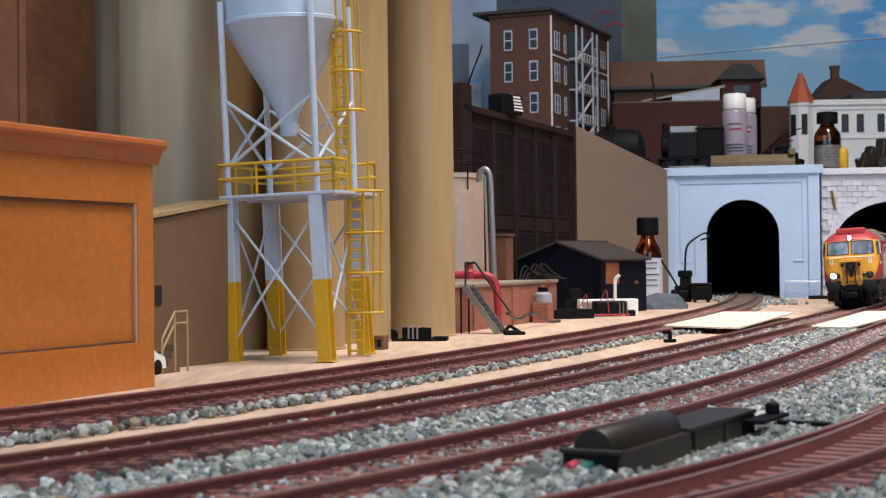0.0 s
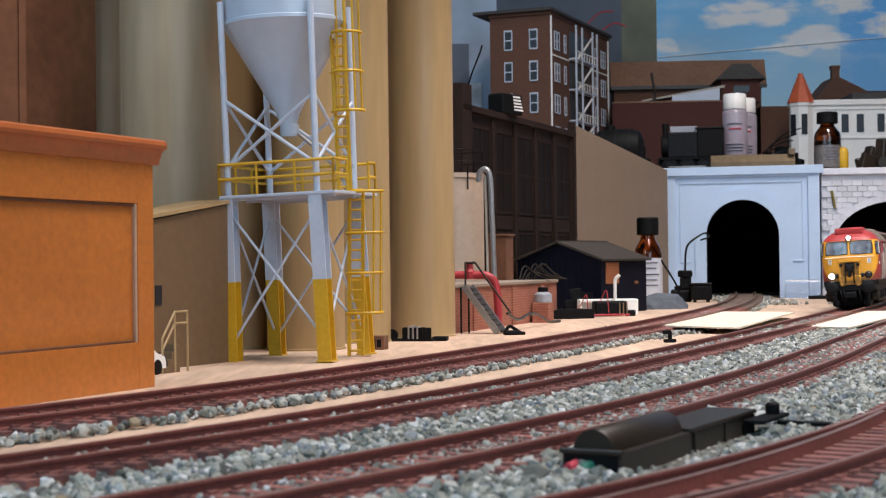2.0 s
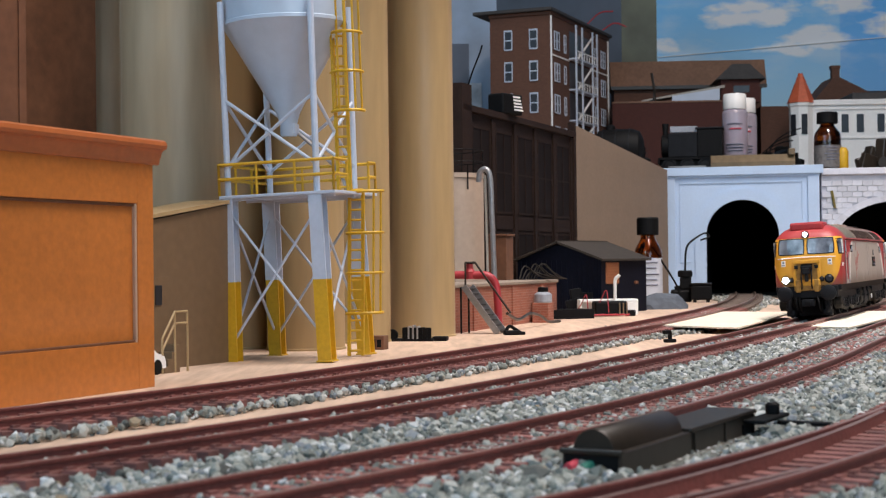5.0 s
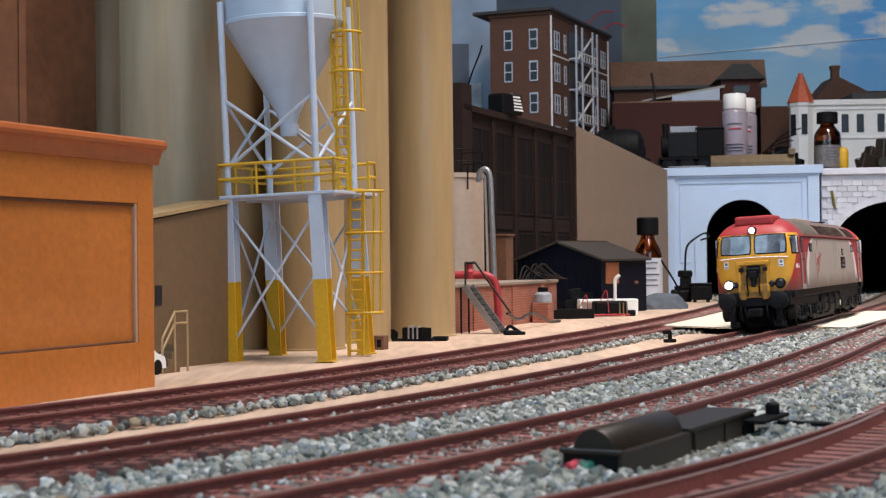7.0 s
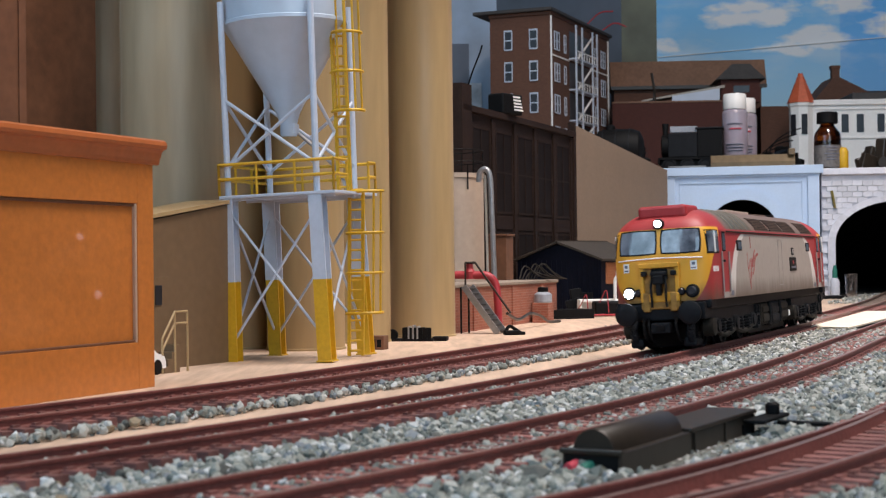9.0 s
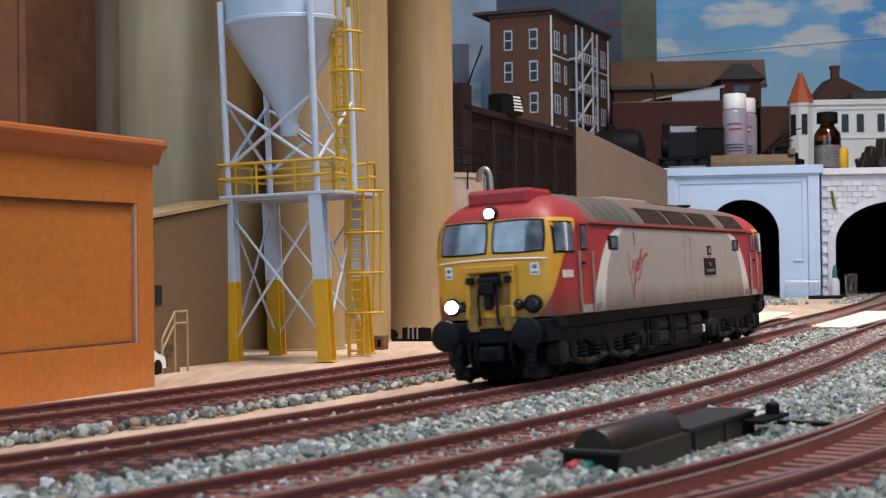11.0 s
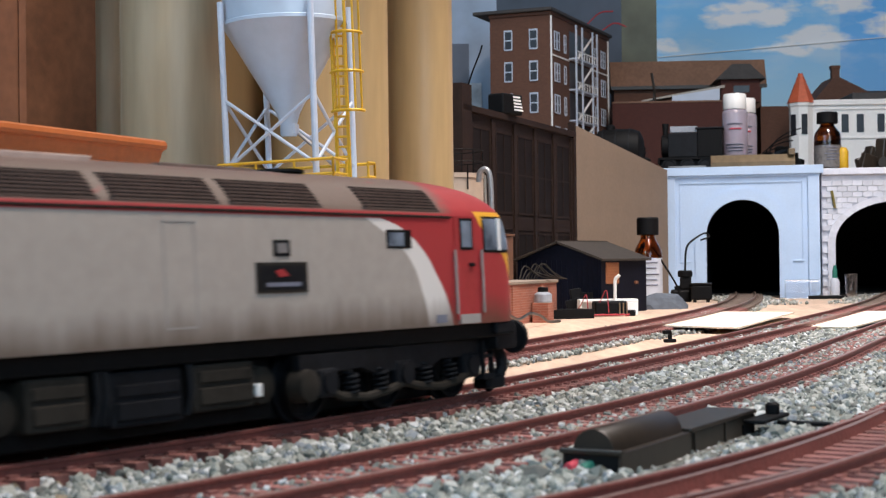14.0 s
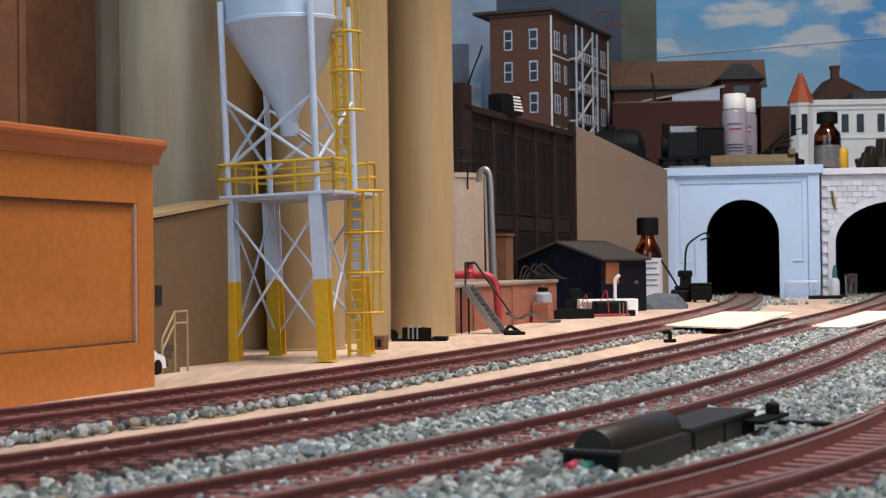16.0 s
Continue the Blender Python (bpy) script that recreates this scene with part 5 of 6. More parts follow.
for k in range(7):
    a = random.uniform(-1, 1)
    part("wire", tube(bend([(46 + 2 * k, 905 + 4 * k, 21), (50 + 2.2 * k, 915 + 3 * k, 21 + random.uniform(2, 10)), (58 + 2 * k + a, 922 + 2 * k, 21 + random.uniform(0, 5)), (66 + 2 * k, 930 + 3 * k, 20.8)], 6), 0.4, 6), UNDERBROWN, wires)
blk = thing("brick_block", "small brick block standing against the dock", "brick block", 59.8, 899, FLOOR, 69.5)
part("block", box(-6, 6, -5, 5, 0, 12, 0.3), BRICK, blk)
jar = thing("glass_jar", "small frosted jar with dark lid on a brick block", "jar", 59.8, 899, FLOOR + 12)
part("jar_body", lathe([(5.2, 0), (5.6, 0.8), (5.4, 5), (3.2, 6.5)], 24), FROST, jar)
part("lid", lathe([(3.0, 6.4), (3.2, 6.8), (3.2, 9), (2.6, 9.4)], 20), BLACK, jar)


# ---- dark building, tan retaining wall, plateau ----
db = thing("dark_warehouse", "dark brown panelled model warehouse wall with tall windows", "model building", 14, 1000, 0, 67.8)
L = 253
part("wall", box(0, L, 1.6, 20, FLOOR, 134), DARKWOOD, db)
part("parapet", box(-1, L + 1, -1.6, 21, 134, 138.5, 0.3), DARKWOOD, db)
part("corner_post", box(L - 5, L + 1, -1.4, 4, FLOOR, 146, 0.3), DARKWOOD, db)
part("tower_post", box(-4, 14, -1.6, 20, FLOOR, 152, 0.3), DARKWOOD, db)
nb = 5
for k in range(nb + 1):
    x = 14 + k * (L - 20) / nb
    part("pilaster", box(x - 3.2, x + 3.2, 0, 1.7, FLOOR, 133, 0.2), DARKWOOD, db)
for k in range(nb):
    x0, x1 = 14 + k * (L - 20) / nb + 7, 14 + (k + 1) * (L - 20) / nb - 7
    for z0, z1 in ((68, 124), (8, 52)):
        w = part("window", box(x0, x1, 1.0, 1.7, z0, z1), DULLPANE, db)
        part("window_frame", merge(merge(box(x0 - 1.4, x0, 0.5, 1.65, z0 - 1.4, z1 + 1.4, 0.1), box(x1, x1 + 1.4, 0.5, 1.65, z0 - 1.4, z1 + 1.4, 0.1)), box(x0, x1, 0.5, 1.65, z1, z1 + 1.4)), DARKWOOD, w)
        part("mullion", merge(merge(box((x0 + x1) / 2 - 0.5, (x0 + x1) / 2 + 0.5, 0.6, 1.2, z0, z1), box(x0, x1, 0.6, 1.2, (z0 + z1) / 2 - 0.6, (z0 + z1) / 2 + 0.6)), box(x0, x1, 0.6, 1.2, z0 - 1.4, z0)), DARKWOOD, w)
    part("spandrel", box(x0 - 1, x1 + 1, 0.9, 1.7, 55, 65, 0.2), DARKWOOD, db)
rw = thing("retaining_wall", "plain tan card retaining wall with sloping top", "retaining wall", 110, 1235, 0, 58.8)
rw.matrix_basis = pose(0.110, 1.235, 0, 0, 0, 58.8)
own = slab([(0, FLOOR), (196, FLOOR), (196, 116), (4, 144), (0, 144)], -5, 0, None, Matrix(((1, 0, 0, 0), (0, 0, -1, 0), (0, 1, 0, 0), (0, 0, 0, 1))))
part("wall_sheet", own, TANWALL, rw)
rw["kind"] = "structure"
pl = part("plateau", slab([(40, 1110), (215, 1424), (360, 1398), (700, 1330), (1300, 1330), (1300, 1985), (-700, 1985), (-700, 1500), (-60, 1150)], 108, 115.5), TANWALL)
tagged(pl, "upper plywood level above the tunnels", "upper level", kind="structure")


# ---- tunnel portals ----
def arch(x0, x1, z0, z_spring, rise, n=24):
    c, r = (x0 + x1) / 2, (x1 - x0) / 2
    return [(x0, z0)] + [(c - r * math.cos(math.pi * k / n), z_spring + rise * math.sin(math.pi * k / n)) for k in range(n + 1)] + [(x1, z0)]


def pierced(x0, x1, z0, z1, hole, y0, y1):
    """An upright wall from x0 to x1 with an arched opening."""
    bm = bmesh.new()
    outline = [(x0, z0)] + hole + [(x1, z0), (x1, z1), (x0, z1)]
    top = []
    for y in (y0, y1):
        top.append([bm.verts.new((x, y, z)) for x, z in outline])
    n = len(outline)
    for i in range(n):
        j = (i + 1) % n
        bm.faces.new((top[0][i], top[0][j], top[1][j], top[1][i]))
    h = len(hole)
    # front and back as strips: left jamb, right jamb, and over the arch
    for r in top:
        a = r[1:1 + h]
        left, right = [r[0]] + a[:2], a[-2:] + [r[h + 1]]
        ul, ur = r[h + 3], r[h + 2]
        mid = h // 2
        bm.faces.new([r[0], a[0], a[1], ul])
        for k in range(1, mid):
            bm.faces.new([a[k], a[k + 1], ul])
        bm.faces.new([a[mid], ur, ul])
        for k in range(mid, h - 2):
            bm.faces.new([a[k], a[k + 1], ur])
        bm.faces.new([a[h - 2], a[h - 1], r[h + 1], ur])
    return bm


por = thing("tunnel_portal", "pale blue-white tunnel portal with round arch", "tunnel portal", 281, 1400, 0, -12.3)
hole = arch(-33.5, 33.5, FLOOR, 54, 33.5)
part("portal_face", pierced(-71, 70, FLOOR, 112, hole, 0, 9), PORTAL, por)
ring_o, ring_i = arch(-44, 44, FLOOR, 54, 44), arch(-33.6, 33.6, FLOOR, 54, 33.6)
bm = bmesh.new()
vs = [[bm.verts.new((x, y, z)) for x, z in r] for y, r in ((-1.6, ring_o), (-1.6, ring_i), (0.1, ring_o), (0.1, ring_i))]
for i in range(len(ring_o) - 1):
    bm.faces.new((vs[0][i], vs[0][i + 1], vs[1][i + 1], vs[1][i]))
    bm.faces.new((vs[0][i], vs[0][i + 1], vs[2][i + 1], vs[2][i]))
    bm.faces.new((vs[1][i], vs[1][i + 1], vs[3][i + 1], vs[3][i]))
part("arch_ring", bm, PORTAL, por)
part("coping", box(-75, 74, -4.5, 10, 110.5, 118.5, 0.5), PORTAL, por)
part("cornice_line", box(-72, 71, -2.2, 0, 108.5, 110.5, 0.3), PORTAL, por)
for x0, x1 in ((-71.5, -62), (60, 70.5)):
    part("pilaster", box(x0, x1, -2.4, 0.1, FLOOR, 108.5, 0.4), PORTAL, por)
for a in ((-58, 56, 103, 104.4), (-58, -56.6, 30, 103), (54.6, 56, 30, 103), (46, 56, 29, 30.4), (-58, -48, 29, 30.4)):
    part("panel_moulding", box(a[0], a[1], -1.0, 0.1, a[2], a[3], 0.2), PORTAL, por)
sp = thing("stone_portal", "white-painted stone block tunnel portal with wide arch", "tunnel portal", 352, 1386, 0, -8)
hole2 = arch(12, 126, FLOOR, 46, 38)
part("portal_face", pierced(0, 190, FLOOR, 112, hole2, 1.5, 11), STONEWHITE, sp)
part("coping", box(0, 192, -2.5, 12, 109, 115.0, 0.4), STONEWHITE, sp)
blk = None
for r in range(21):
    z = FLOOR + 0.3 + r * 5.15
    for k in range(21):
        x = 0.3 + k * 9.2 - (4.6 if r % 2 else 0)
        cx, cz = x + 4.4, z + 2.4
        if x < 0 or x > 180:
            continue
        inside = 7 < cx < 131 and (cz < 48 or ((cx - 69) / 62) ** 2 + ((cz - 46) / 43) ** 2 < 1)
        if inside:
            continue
        if blk is None:
            blk = part("stone_block", box(0, 9.08, -0.2, 1.6, 0, 5.05, 0.4), STONEWHITE, sp)
            ob = blk
        else:
            ob = new("stone_block", blk.data)
            ob.parent = sp
        at(ob, x, random.uniform(-0.4, 0.3), z, random.uniform(-1.5, 1.5), random.uniform(-0.6, 0.6), 0)
ro, ri = arch(5, 133, FLOOR, 46, 44), arch(11.9, 126.1, FLOOR, 46, 38.1)
for i in range(0, len(ro) - 2, 1):
    bm = bmesh.new()
    q = [ro[i], ro[i + 1], ri[i + 1], ri[i]]
    v = [[bm.verts.new((x, y, z)) for x, z in q] for y in (-1.6, 1.6)]
    bm.faces.new(v[0])
    bm.faces.new(v[1][::-1])
    for j in range(4):
        bm.faces.new((v[0][j], v[0][(j + 1) % 4], v[1][(j + 1) % 4], v[1][j]))
    part("arch_stone", bm, STONEWHITE, sp)
part("moss_patch", tube(bend([(9, -0.6, 94), (10.5, -1.4, 86), (12, -1.2, 78)], 4), 1.3, 6), material("dry_moss", (0.16, 0.13, 0.03), 0.9, vary=0.4), sp)
# bores behind the portals, their shade put into a near-black lining colour
TUNNEL_SHADE = material("tunnel_shade_black", (0.006, 0.006, 0.006), 0.9, vary=0.3)
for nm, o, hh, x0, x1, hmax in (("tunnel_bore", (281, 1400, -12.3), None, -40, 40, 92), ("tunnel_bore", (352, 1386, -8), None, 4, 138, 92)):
    t = thing(nm, "tunnel lining behind the portal, shade put in as near-black colour", "tunnel", o[0], o[1], 0, o[2], kind="structure")
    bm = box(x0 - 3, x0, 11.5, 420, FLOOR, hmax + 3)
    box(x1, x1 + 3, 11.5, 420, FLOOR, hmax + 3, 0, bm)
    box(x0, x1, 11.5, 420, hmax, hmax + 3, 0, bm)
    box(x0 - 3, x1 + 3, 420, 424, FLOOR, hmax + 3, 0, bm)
    # near-black floor farther in, painted for the dark depth of the bore
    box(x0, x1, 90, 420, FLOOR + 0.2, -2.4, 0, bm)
    part("lining", bm, TUNNEL_SHADE, t)
hills = []
rg = np.random.default_rng(8)
for _ in range(2600):
    x, y = rg.uniform(225, 480), rg.uniform(1180, 1480)
    if abs(x - (0.39 * (y - 1190) + 350)) < 45 or abs(x - 268) < 30 - abs(y - 1330) * 0.05:
        hills.append((x, y, -4.0 + rg.uniform(-0.8, 0.6), rg.uniform(1.5, 3.2)))
ballast("ballast", "thin grey ballast by the tunnel mouths", hills)

# ---- shed ----
shed = thing("model_shed", "dark blue model shed with weathered black roof", "model shed", 110, 1040, FLOOR, 53.3)
own = slab([(0, 0), (70, 0), (70, 38), (35, 50), (0, 38)], 0, 64, None, Matrix(((0, 0, 1, 0), (1, 0, 0, 0), (0, 1, 0, 0), (0, 0, 0, 1))))
part("shed_body", own, NAVY, shed)
for s in (0, 1):
    own = slab([(-3, 36.6), (36, 50.0), (36, 51.6), (-3, 38.2)] if s == 0 else [(73, 36.6), (34, 50.0), (34, 51.6), (73, 38.2)], -3, 67, None, Matrix(((0, 0, 1, 0), (1, 0, 0, 0), (0, 1, 0, 0), (0, 0, 0, 1))))
    part("roof_sheet", own, SHEDROOF, shed)
part("door_panel", box(6, 23.5, -0.7, 0.1, 20.5, 35.5, 0.1), material("faded_orange_board", (0.33, 0.12, 0.05), 0.7), shed, "faded orange louvred panel")
for k in range(7):
    part("louvre", box(6.8, 22.7, -1.1, -0.6, 21.4 + 2 * k, 22.3 + 2 * k), material("orange_louvre", (0.36, 0.14, 0.06), 0.7) if k == 0 else bpy.data.materials["orange_louvre"], shed)
for k in range(16):
    part("wall_batten", box(-0.5, 0, 2 + 4.3 * k, 2.7 + 4.3 * k, 0, 37.5), NAVY, shed)
part("wall_lamp", box(46, 50, -1.4, 0, 20, 22, 0.2), BROWNWOOD, shed)


# ---- bottles ----
def amber_bottle(x, y, z, r, h, label, cap=BLACK, low=0.08, top=0.54, paper=PAPER):
    b = thing("amber_bottle", label, "bottle", x, y, z)
    part("glass", lathe([(r * 0.9, 0), (r, 1.2), (r, h * 0.56), (r * 0.92, h * 0.64), (r * 0.6, h * 0.74), (r * 0.5, h * 0.78), (r * 0.5, h * 0.82)], 40), AMBER, b, smooth=True)
    part("fluid", lathe([(r * 0.86, 1.5), (r * 0.9, h * 0.30), (r * 0.86, h * 0.5)], 32), BLACKBROWN, b, smooth=True)
    part("paper_label", lathe([(r * 1.012, h * low), (r * 1.015, h * (low + 0.02)), (r * 1.015, h * (top - 0.02)), (r * 1.012, h * top)], 40), paper, b, "printed paper label", smooth=True)
    for k, (w, zz) in enumerate(((0.9, 0.49), (0.7, 0.43), (1.1, 0.36), (0.8, 0.30), (0.9, 0.24))):
        zz = low + (zz - 0.08) * (top - low) / 0.46
        pts = [(r * 1.03 * math.sin(a), -r * 1.03 * math.cos(a), h * zz) for a in np.linspace(-w * 0.5 + 0.1, w * 0.5 + 0.1, 8)]
        part("print_bar", tube(pts, 0.55, 4), INKGREY, b)
    part("cap", lathe([(r * 0.72, h * 0.8), (r * 0.78, h * 0.81), (r * 0.78, h * 0.985), (r * 0.7, h)], 32), cap, b, "ribbed black cap")
    return b


amber_bottle(164, 1195, FLOOR, 11.2, 71, "amber glass bottle with black cap and paper label")
amber_bottle(367, 1420, 115.5, 12.6, 55, "amber glass paint bottle with black cap above the tunnel", low=0.04, top=0.42, paper=material("greasy_label", (0.17, 0.155, 0.15), 0.5, vary=0.35, blotch=200))
yb = thing("yellow_bottle", "small yellow plastic bottle above the tunnel", "bottle", 380, 1414, 115.5)
part("bottle_body", lathe([(4.6, 0), (5, 0.8), (5, 17), (3.4, 20), (2.6, 21)], 24), YELLOW, yb, smooth=True)
for x, y, s in ((286, 1455, 1.0), (299, 1472, 0.96)):
    b = thing("plastic_bottle", "clear plastic bottle of pink fluid with white cap", "bottle", x, y, 123)
    r = 12.3 * s
    part("bottle_body", lathe([(r * 0.94, 0), (r, 1.5), (r, 50 * s), (r * 0.97, 52.5 * s), (r * 0.8, 54.5 * s)], 36), LILAC, b, smooth=True)
    part("fluid", lathe([(r * 0.9, 2), (r * 0.93, 30 * s), (r * 0.9, 40 * s)], 32), material("pink_fluid", (0.36, 0.24, 0.34), 0.4) if s == 1.0 else bpy.data.materials["pink_fluid"], b)
    part("cap", lathe([(r * 0.90, 54.6 * s), (r * 0.92, 55 * s), (r * 0.90, 68.4 * s), (r * 0.82, 69.6 * s)], 36), WHITE, b, "white screw cap", smooth=True)
    for k, (w, zz) in enumerate(((0.8, 40), (0.6, 35), (0.9, 20), (0.9, 17), (0.7, 14))):
        pts = [(r * 1.02 * math.sin(a), -r * 1.02 * math.cos(a), zz * s) for a in np.linspace(-w, w * 0.5, 8)]
        part("print_bar", tube(pts, 0.8, 4), PINKRED if k == 1 else INKGREY, b)

# ---- clutter in front of the shed and the portal ----
pc = [("tray_base", box(-15, 15, -9, 9, 0, 1, 0.2), None), ("tray_side", box(-15, 15, -9, -7.6, 1, 6.0, 0.3), None), ("tray_side", box(-15, 15, 7.6, 9, 1, 6.0, 0.3), None), ("tray_end", box(-15, -13.6, -7.6, 7.6, 1, 6.0, 0.3), None), ("tray_end", box(13.6, 15, -7.6, 7.6, 1, 6.0, 0.3), None)]
heap("black_tray", "shallow black plastic tray lying on plywood", "tray", 79, 958, FLOOR, 24, pc, BLACK)
pc = [("shell", box(-20, 20, -7, 7, 8.6, 10.6, 0.4), None), ("shell", box(-20, 20, 5.5, 7, 0, 8.6, 0.3), None), ("shell", box(8, 20, -7, 5.5, 0, 8.6, 0.3), None), ("rim", box(-20, -18.4, -7, 5.5, 0, 8.6, 0.3), None)]
heap("white_wagon_shell", "white model wagon shell lying on its side", "wagon shell", 112, 1021, FLOOR, 2, pc, WHITE)
pc = [("motor", box(-11, 11, -6, 6, 1, 10, 1.2), None), ("strip", box(-12, 12, -6.6, -5.8, 0.6, 1.8, 0.2), REDRUBBER)] + [("terminal", box(5 + 2.4 * k, 5.9 + 2.4 * k, -6.5, -5.5, 1.5, 9, 0.1), WOODSTRIP) for k in range(3)] + [("plug", box(11, 17, -3, 3, 0, 4, 0.6), None)]
heap("black_motor_block", "black motor block with red strip and brass terminals", "motor", 110, 990, FLOOR, 6, pc, BLACK)
hk = thing("white_hook", "bent white plastic wire standing upright", "wire", 0, 0, 0)
part("wire", tube(bend([(116, 1010, -4), (116, 1010, 12), (116.4, 1010, 19), (119, 1009, 22)], 6), 1.2, 8), WHITE, hk)
for k, (x, y) in enumerate(((88, 1000), (100, 985))):
    w = thing("red_wire", "loose thin red wire between the parts", "wire")
    part("wire", tube(bend([(x, y, -3), (x + 4, y - 2, 3 + 4 * k), (x + 7, y - 5, 9 + 3 * k), (x + 8, y - 8, -2)], 6), 0.35, 6), REDRUBBER, w)
clumps = np.random.default_rng(4)


def lump(name, label, cat, x, y, z, sx, sy, sz, mat, n=9, spread=0.6):
    """A heap of dark bits: blocks, rods and wheels piled together."""
    h = thing(name, label, cat, x, y, z)
    for k in range(n):
        px, py = clumps.uniform(-spread, spread) * sx, clumps.uniform(-spread, spread) * sy
        bw, bd_, bh_ = sx * clumps.uniform(0.15, 0.5), sy * clumps.uniform(0.15, 0.5), sz * clumps.uniform(0.6, 1.0) * (1.15 - abs(px) / sx)
        own = box(-bw, bw, -bd_, bd_, 0, bh_, min(bw, bd_, bh_) * 0.3)
        part("block", merge(None, own, Matrix.Translation((px, py, 0)) @ Matrix.Rotation(clumps.uniform(-0.8, 0.8), 4, "Z") @ Matrix.Rotation(clumps.uniform(-0.35, 0.35), 4, "Y")), mat, h)
        if k % 2:
            part("wheel", lathe([(sz * 0.18, -1.2), (sz * 0.2, 0), (sz * 0.18, 1.2)], 16, None, Matrix.Translation((px, py - bd_ - 1, sz * 0.22)) @ Matrix.Rotation(math.pi / 2, 4, "X")), mat, h)
    return h


lump("loose_parts", "heap of black locomotive parts by the shed", "parts", 96, 1037, FLOOR, 12, 4.5, 19, BLACK, 12)
wheel = Matrix.Rotation(math.pi / 2, 4, "X")
pc = [("housing", box(-9, 9, -7, 7, 2, 15, 1.6), None), ("lid", box(-9.6, 9.6, -7.6, 7.6, 15, 16.6, 0.6), None), ("foot", box(-7, -4, -6, 6, 0, 2, 0.4), None), ("foot", box(4, 7, -6, 6, 0, 2, 0.4), None), ("spindle", lathe([(3.2, -8.6), (3.2, -7), (4.2, -6.8)], 16, None, Matrix.Translation((-2, 0, 8)) @ wheel), STEEL)]
heap("motor_box", "small black motor housing before the tunnel", "motor", 222, 1286, FLOOR, -10, pc, BLACK)
pc = [("base", box(-13, 5, -6, 6, 0, 11, 2.0), None), ("column", box(-5.0, 4.6, -5, 5, 11, 22, 1.2), None), ("collar", lathe([(5.4, 0), (6.4, 0.8), (6.4, 4.6), (5.2, 6)], 20, None, Matrix.Translation((-0.5, 0, 21.5))), None), ("knob", lathe([(2.6, 0), (3, 2.4), (1.2, 3.4)], 14, None, Matrix.Translation((-7, -2, 11))), None)]
heap("point_mechanism", "black mechanism standing by the tunnel portal", "mechanism", 211, 1300, FLOOR, -6, pc, BLACK)
lump("loose_parts", "black clutter on the upper level", "parts", 183, 1392, 115.5, 12, 10, 22, BLACK, 8)
bl = thing("boiler_shell", "black rounded model boiler shell on the upper level", "model part", 164, 1378, 115.5, -14)
part("shell", lathe([(14, -21), (17, -19), (18.5, -6), (18.5, 12), (16, 19), (9, 22)], 36, None, Matrix.Translation((0, 0, 19)) @ Matrix.Rotation(math.pi / 2, 4, "Y")), BLACK, bl, smooth=True)
part("cradle", box(-20, 20, -9, 9, 0, 6, 0.8), BLACK, bl)
part("dome", lathe([(4.5, 34), (4.2, 40), (2, 42)], 18, None, Matrix.Translation((-8, 0, 0))), BLACK, bl, smooth=True)
for x in (-14, -2, 10):
    part("band", lathe([(18.9, x - 0.6), (18.9, x + 0.6)], 36, None, Matrix.Translation((0, 0, 19)) @ Matrix.Rotation(math.pi / 2, 4, "Y")), UNDER, bl)
sl = thing("black_locomotive", "black model steam locomotive standing above the tunnel", "model locomotive", 243, 1452, 115.5, -12)
part("footplate", box(-30, 30, -11, 11, 13, 15.5, 0.4), BLACK, sl)
part("boiler", lathe([(9, -29), (11, -28), (11, 8), (12, 9)], 28, None, Matrix.Translation((0, 0, 27)) @ Matrix.Rotation(math.pi / 2, 4, "Y")), BLACK, sl, smooth=True)
part("cab", box(6, 30, -11.5, 11.5, 15, 42, 0.8), BLACK, sl)
part("cab_roof", box(4, 31, -12.5, 12.5, 42, 44, 0.8), UNDER, sl)
part("pale_panel", box(-20, 6, -9.5, -2, 39.5, 45.5, 0.5), FROST, sl, "pale streaked panel")
part("tank", box(-22, 6, -11.5, -8, 15.5, 39, 0.8), UNDER, sl)
part("chimney", lathe([(3.2, 36), (2.6, 40), (3.4, 48), (3.0, 49)], 18, None, Matrix.Translation((-25, 0, 0))), BLACK, sl, smooth=True)
for x in (-21, -4, 13):
    part("wheel", lathe([(6.5, -1.2), (7.2, -0.8), (7.2, 1.0), (5.4, 1.2), (5.0, 0.6), (1.6, 0.8)], 24, None, Matrix.Translation((x, -9.5, 7.2)) @ Matrix.Rotation(math.pi / 2, 4, "X")), UNDER, sl)
part("coupling_rod", box(-22, 14, -11.8, -11.0, 5.4, 6.8, 0.1), STEEL, sl)
part("frame", box(-29, 29, -7, 7, 2.5, 13, 0.4), BLACK, sl)
part("buffer_plank", box(-32, -30, -12, 12, 9, 15, 0.3), BLACK, sl)
lump("loose_parts", "dark model parts behind the bottles", "parts", 338, 1500, 115.5, 26, 14, 30, BLACK, 9)
lump("loose_parts", "dark olive model wagons above the stone tunnel", "parts", 425, 1430, 115.5, 34, 12, 30, BLACKBROWN, 10)
rk = thing("plaster_rock", "blue-grey plaster rock lying before the tunnel", "rock", 163, 1120, FLOOR, 8)
own = bmesh.new()
bmesh.ops.create_icosphere(own, subdivisions=3, radius=1)
for v in own.verts:
    d = 1 + 0.18 * noise.noise(v.co * 1.8) + 0.08 * noise.noise(v.co * 5)
    v.co = Vector((v.co.x * 22 * d, v.co.y * 9 * d, max(-0.2, v.co.z) * 12 * d))
part("rock", own, GREYROCK, rk)
cable = thing("black_cable", "thin black cable looped before the portal", "cable")
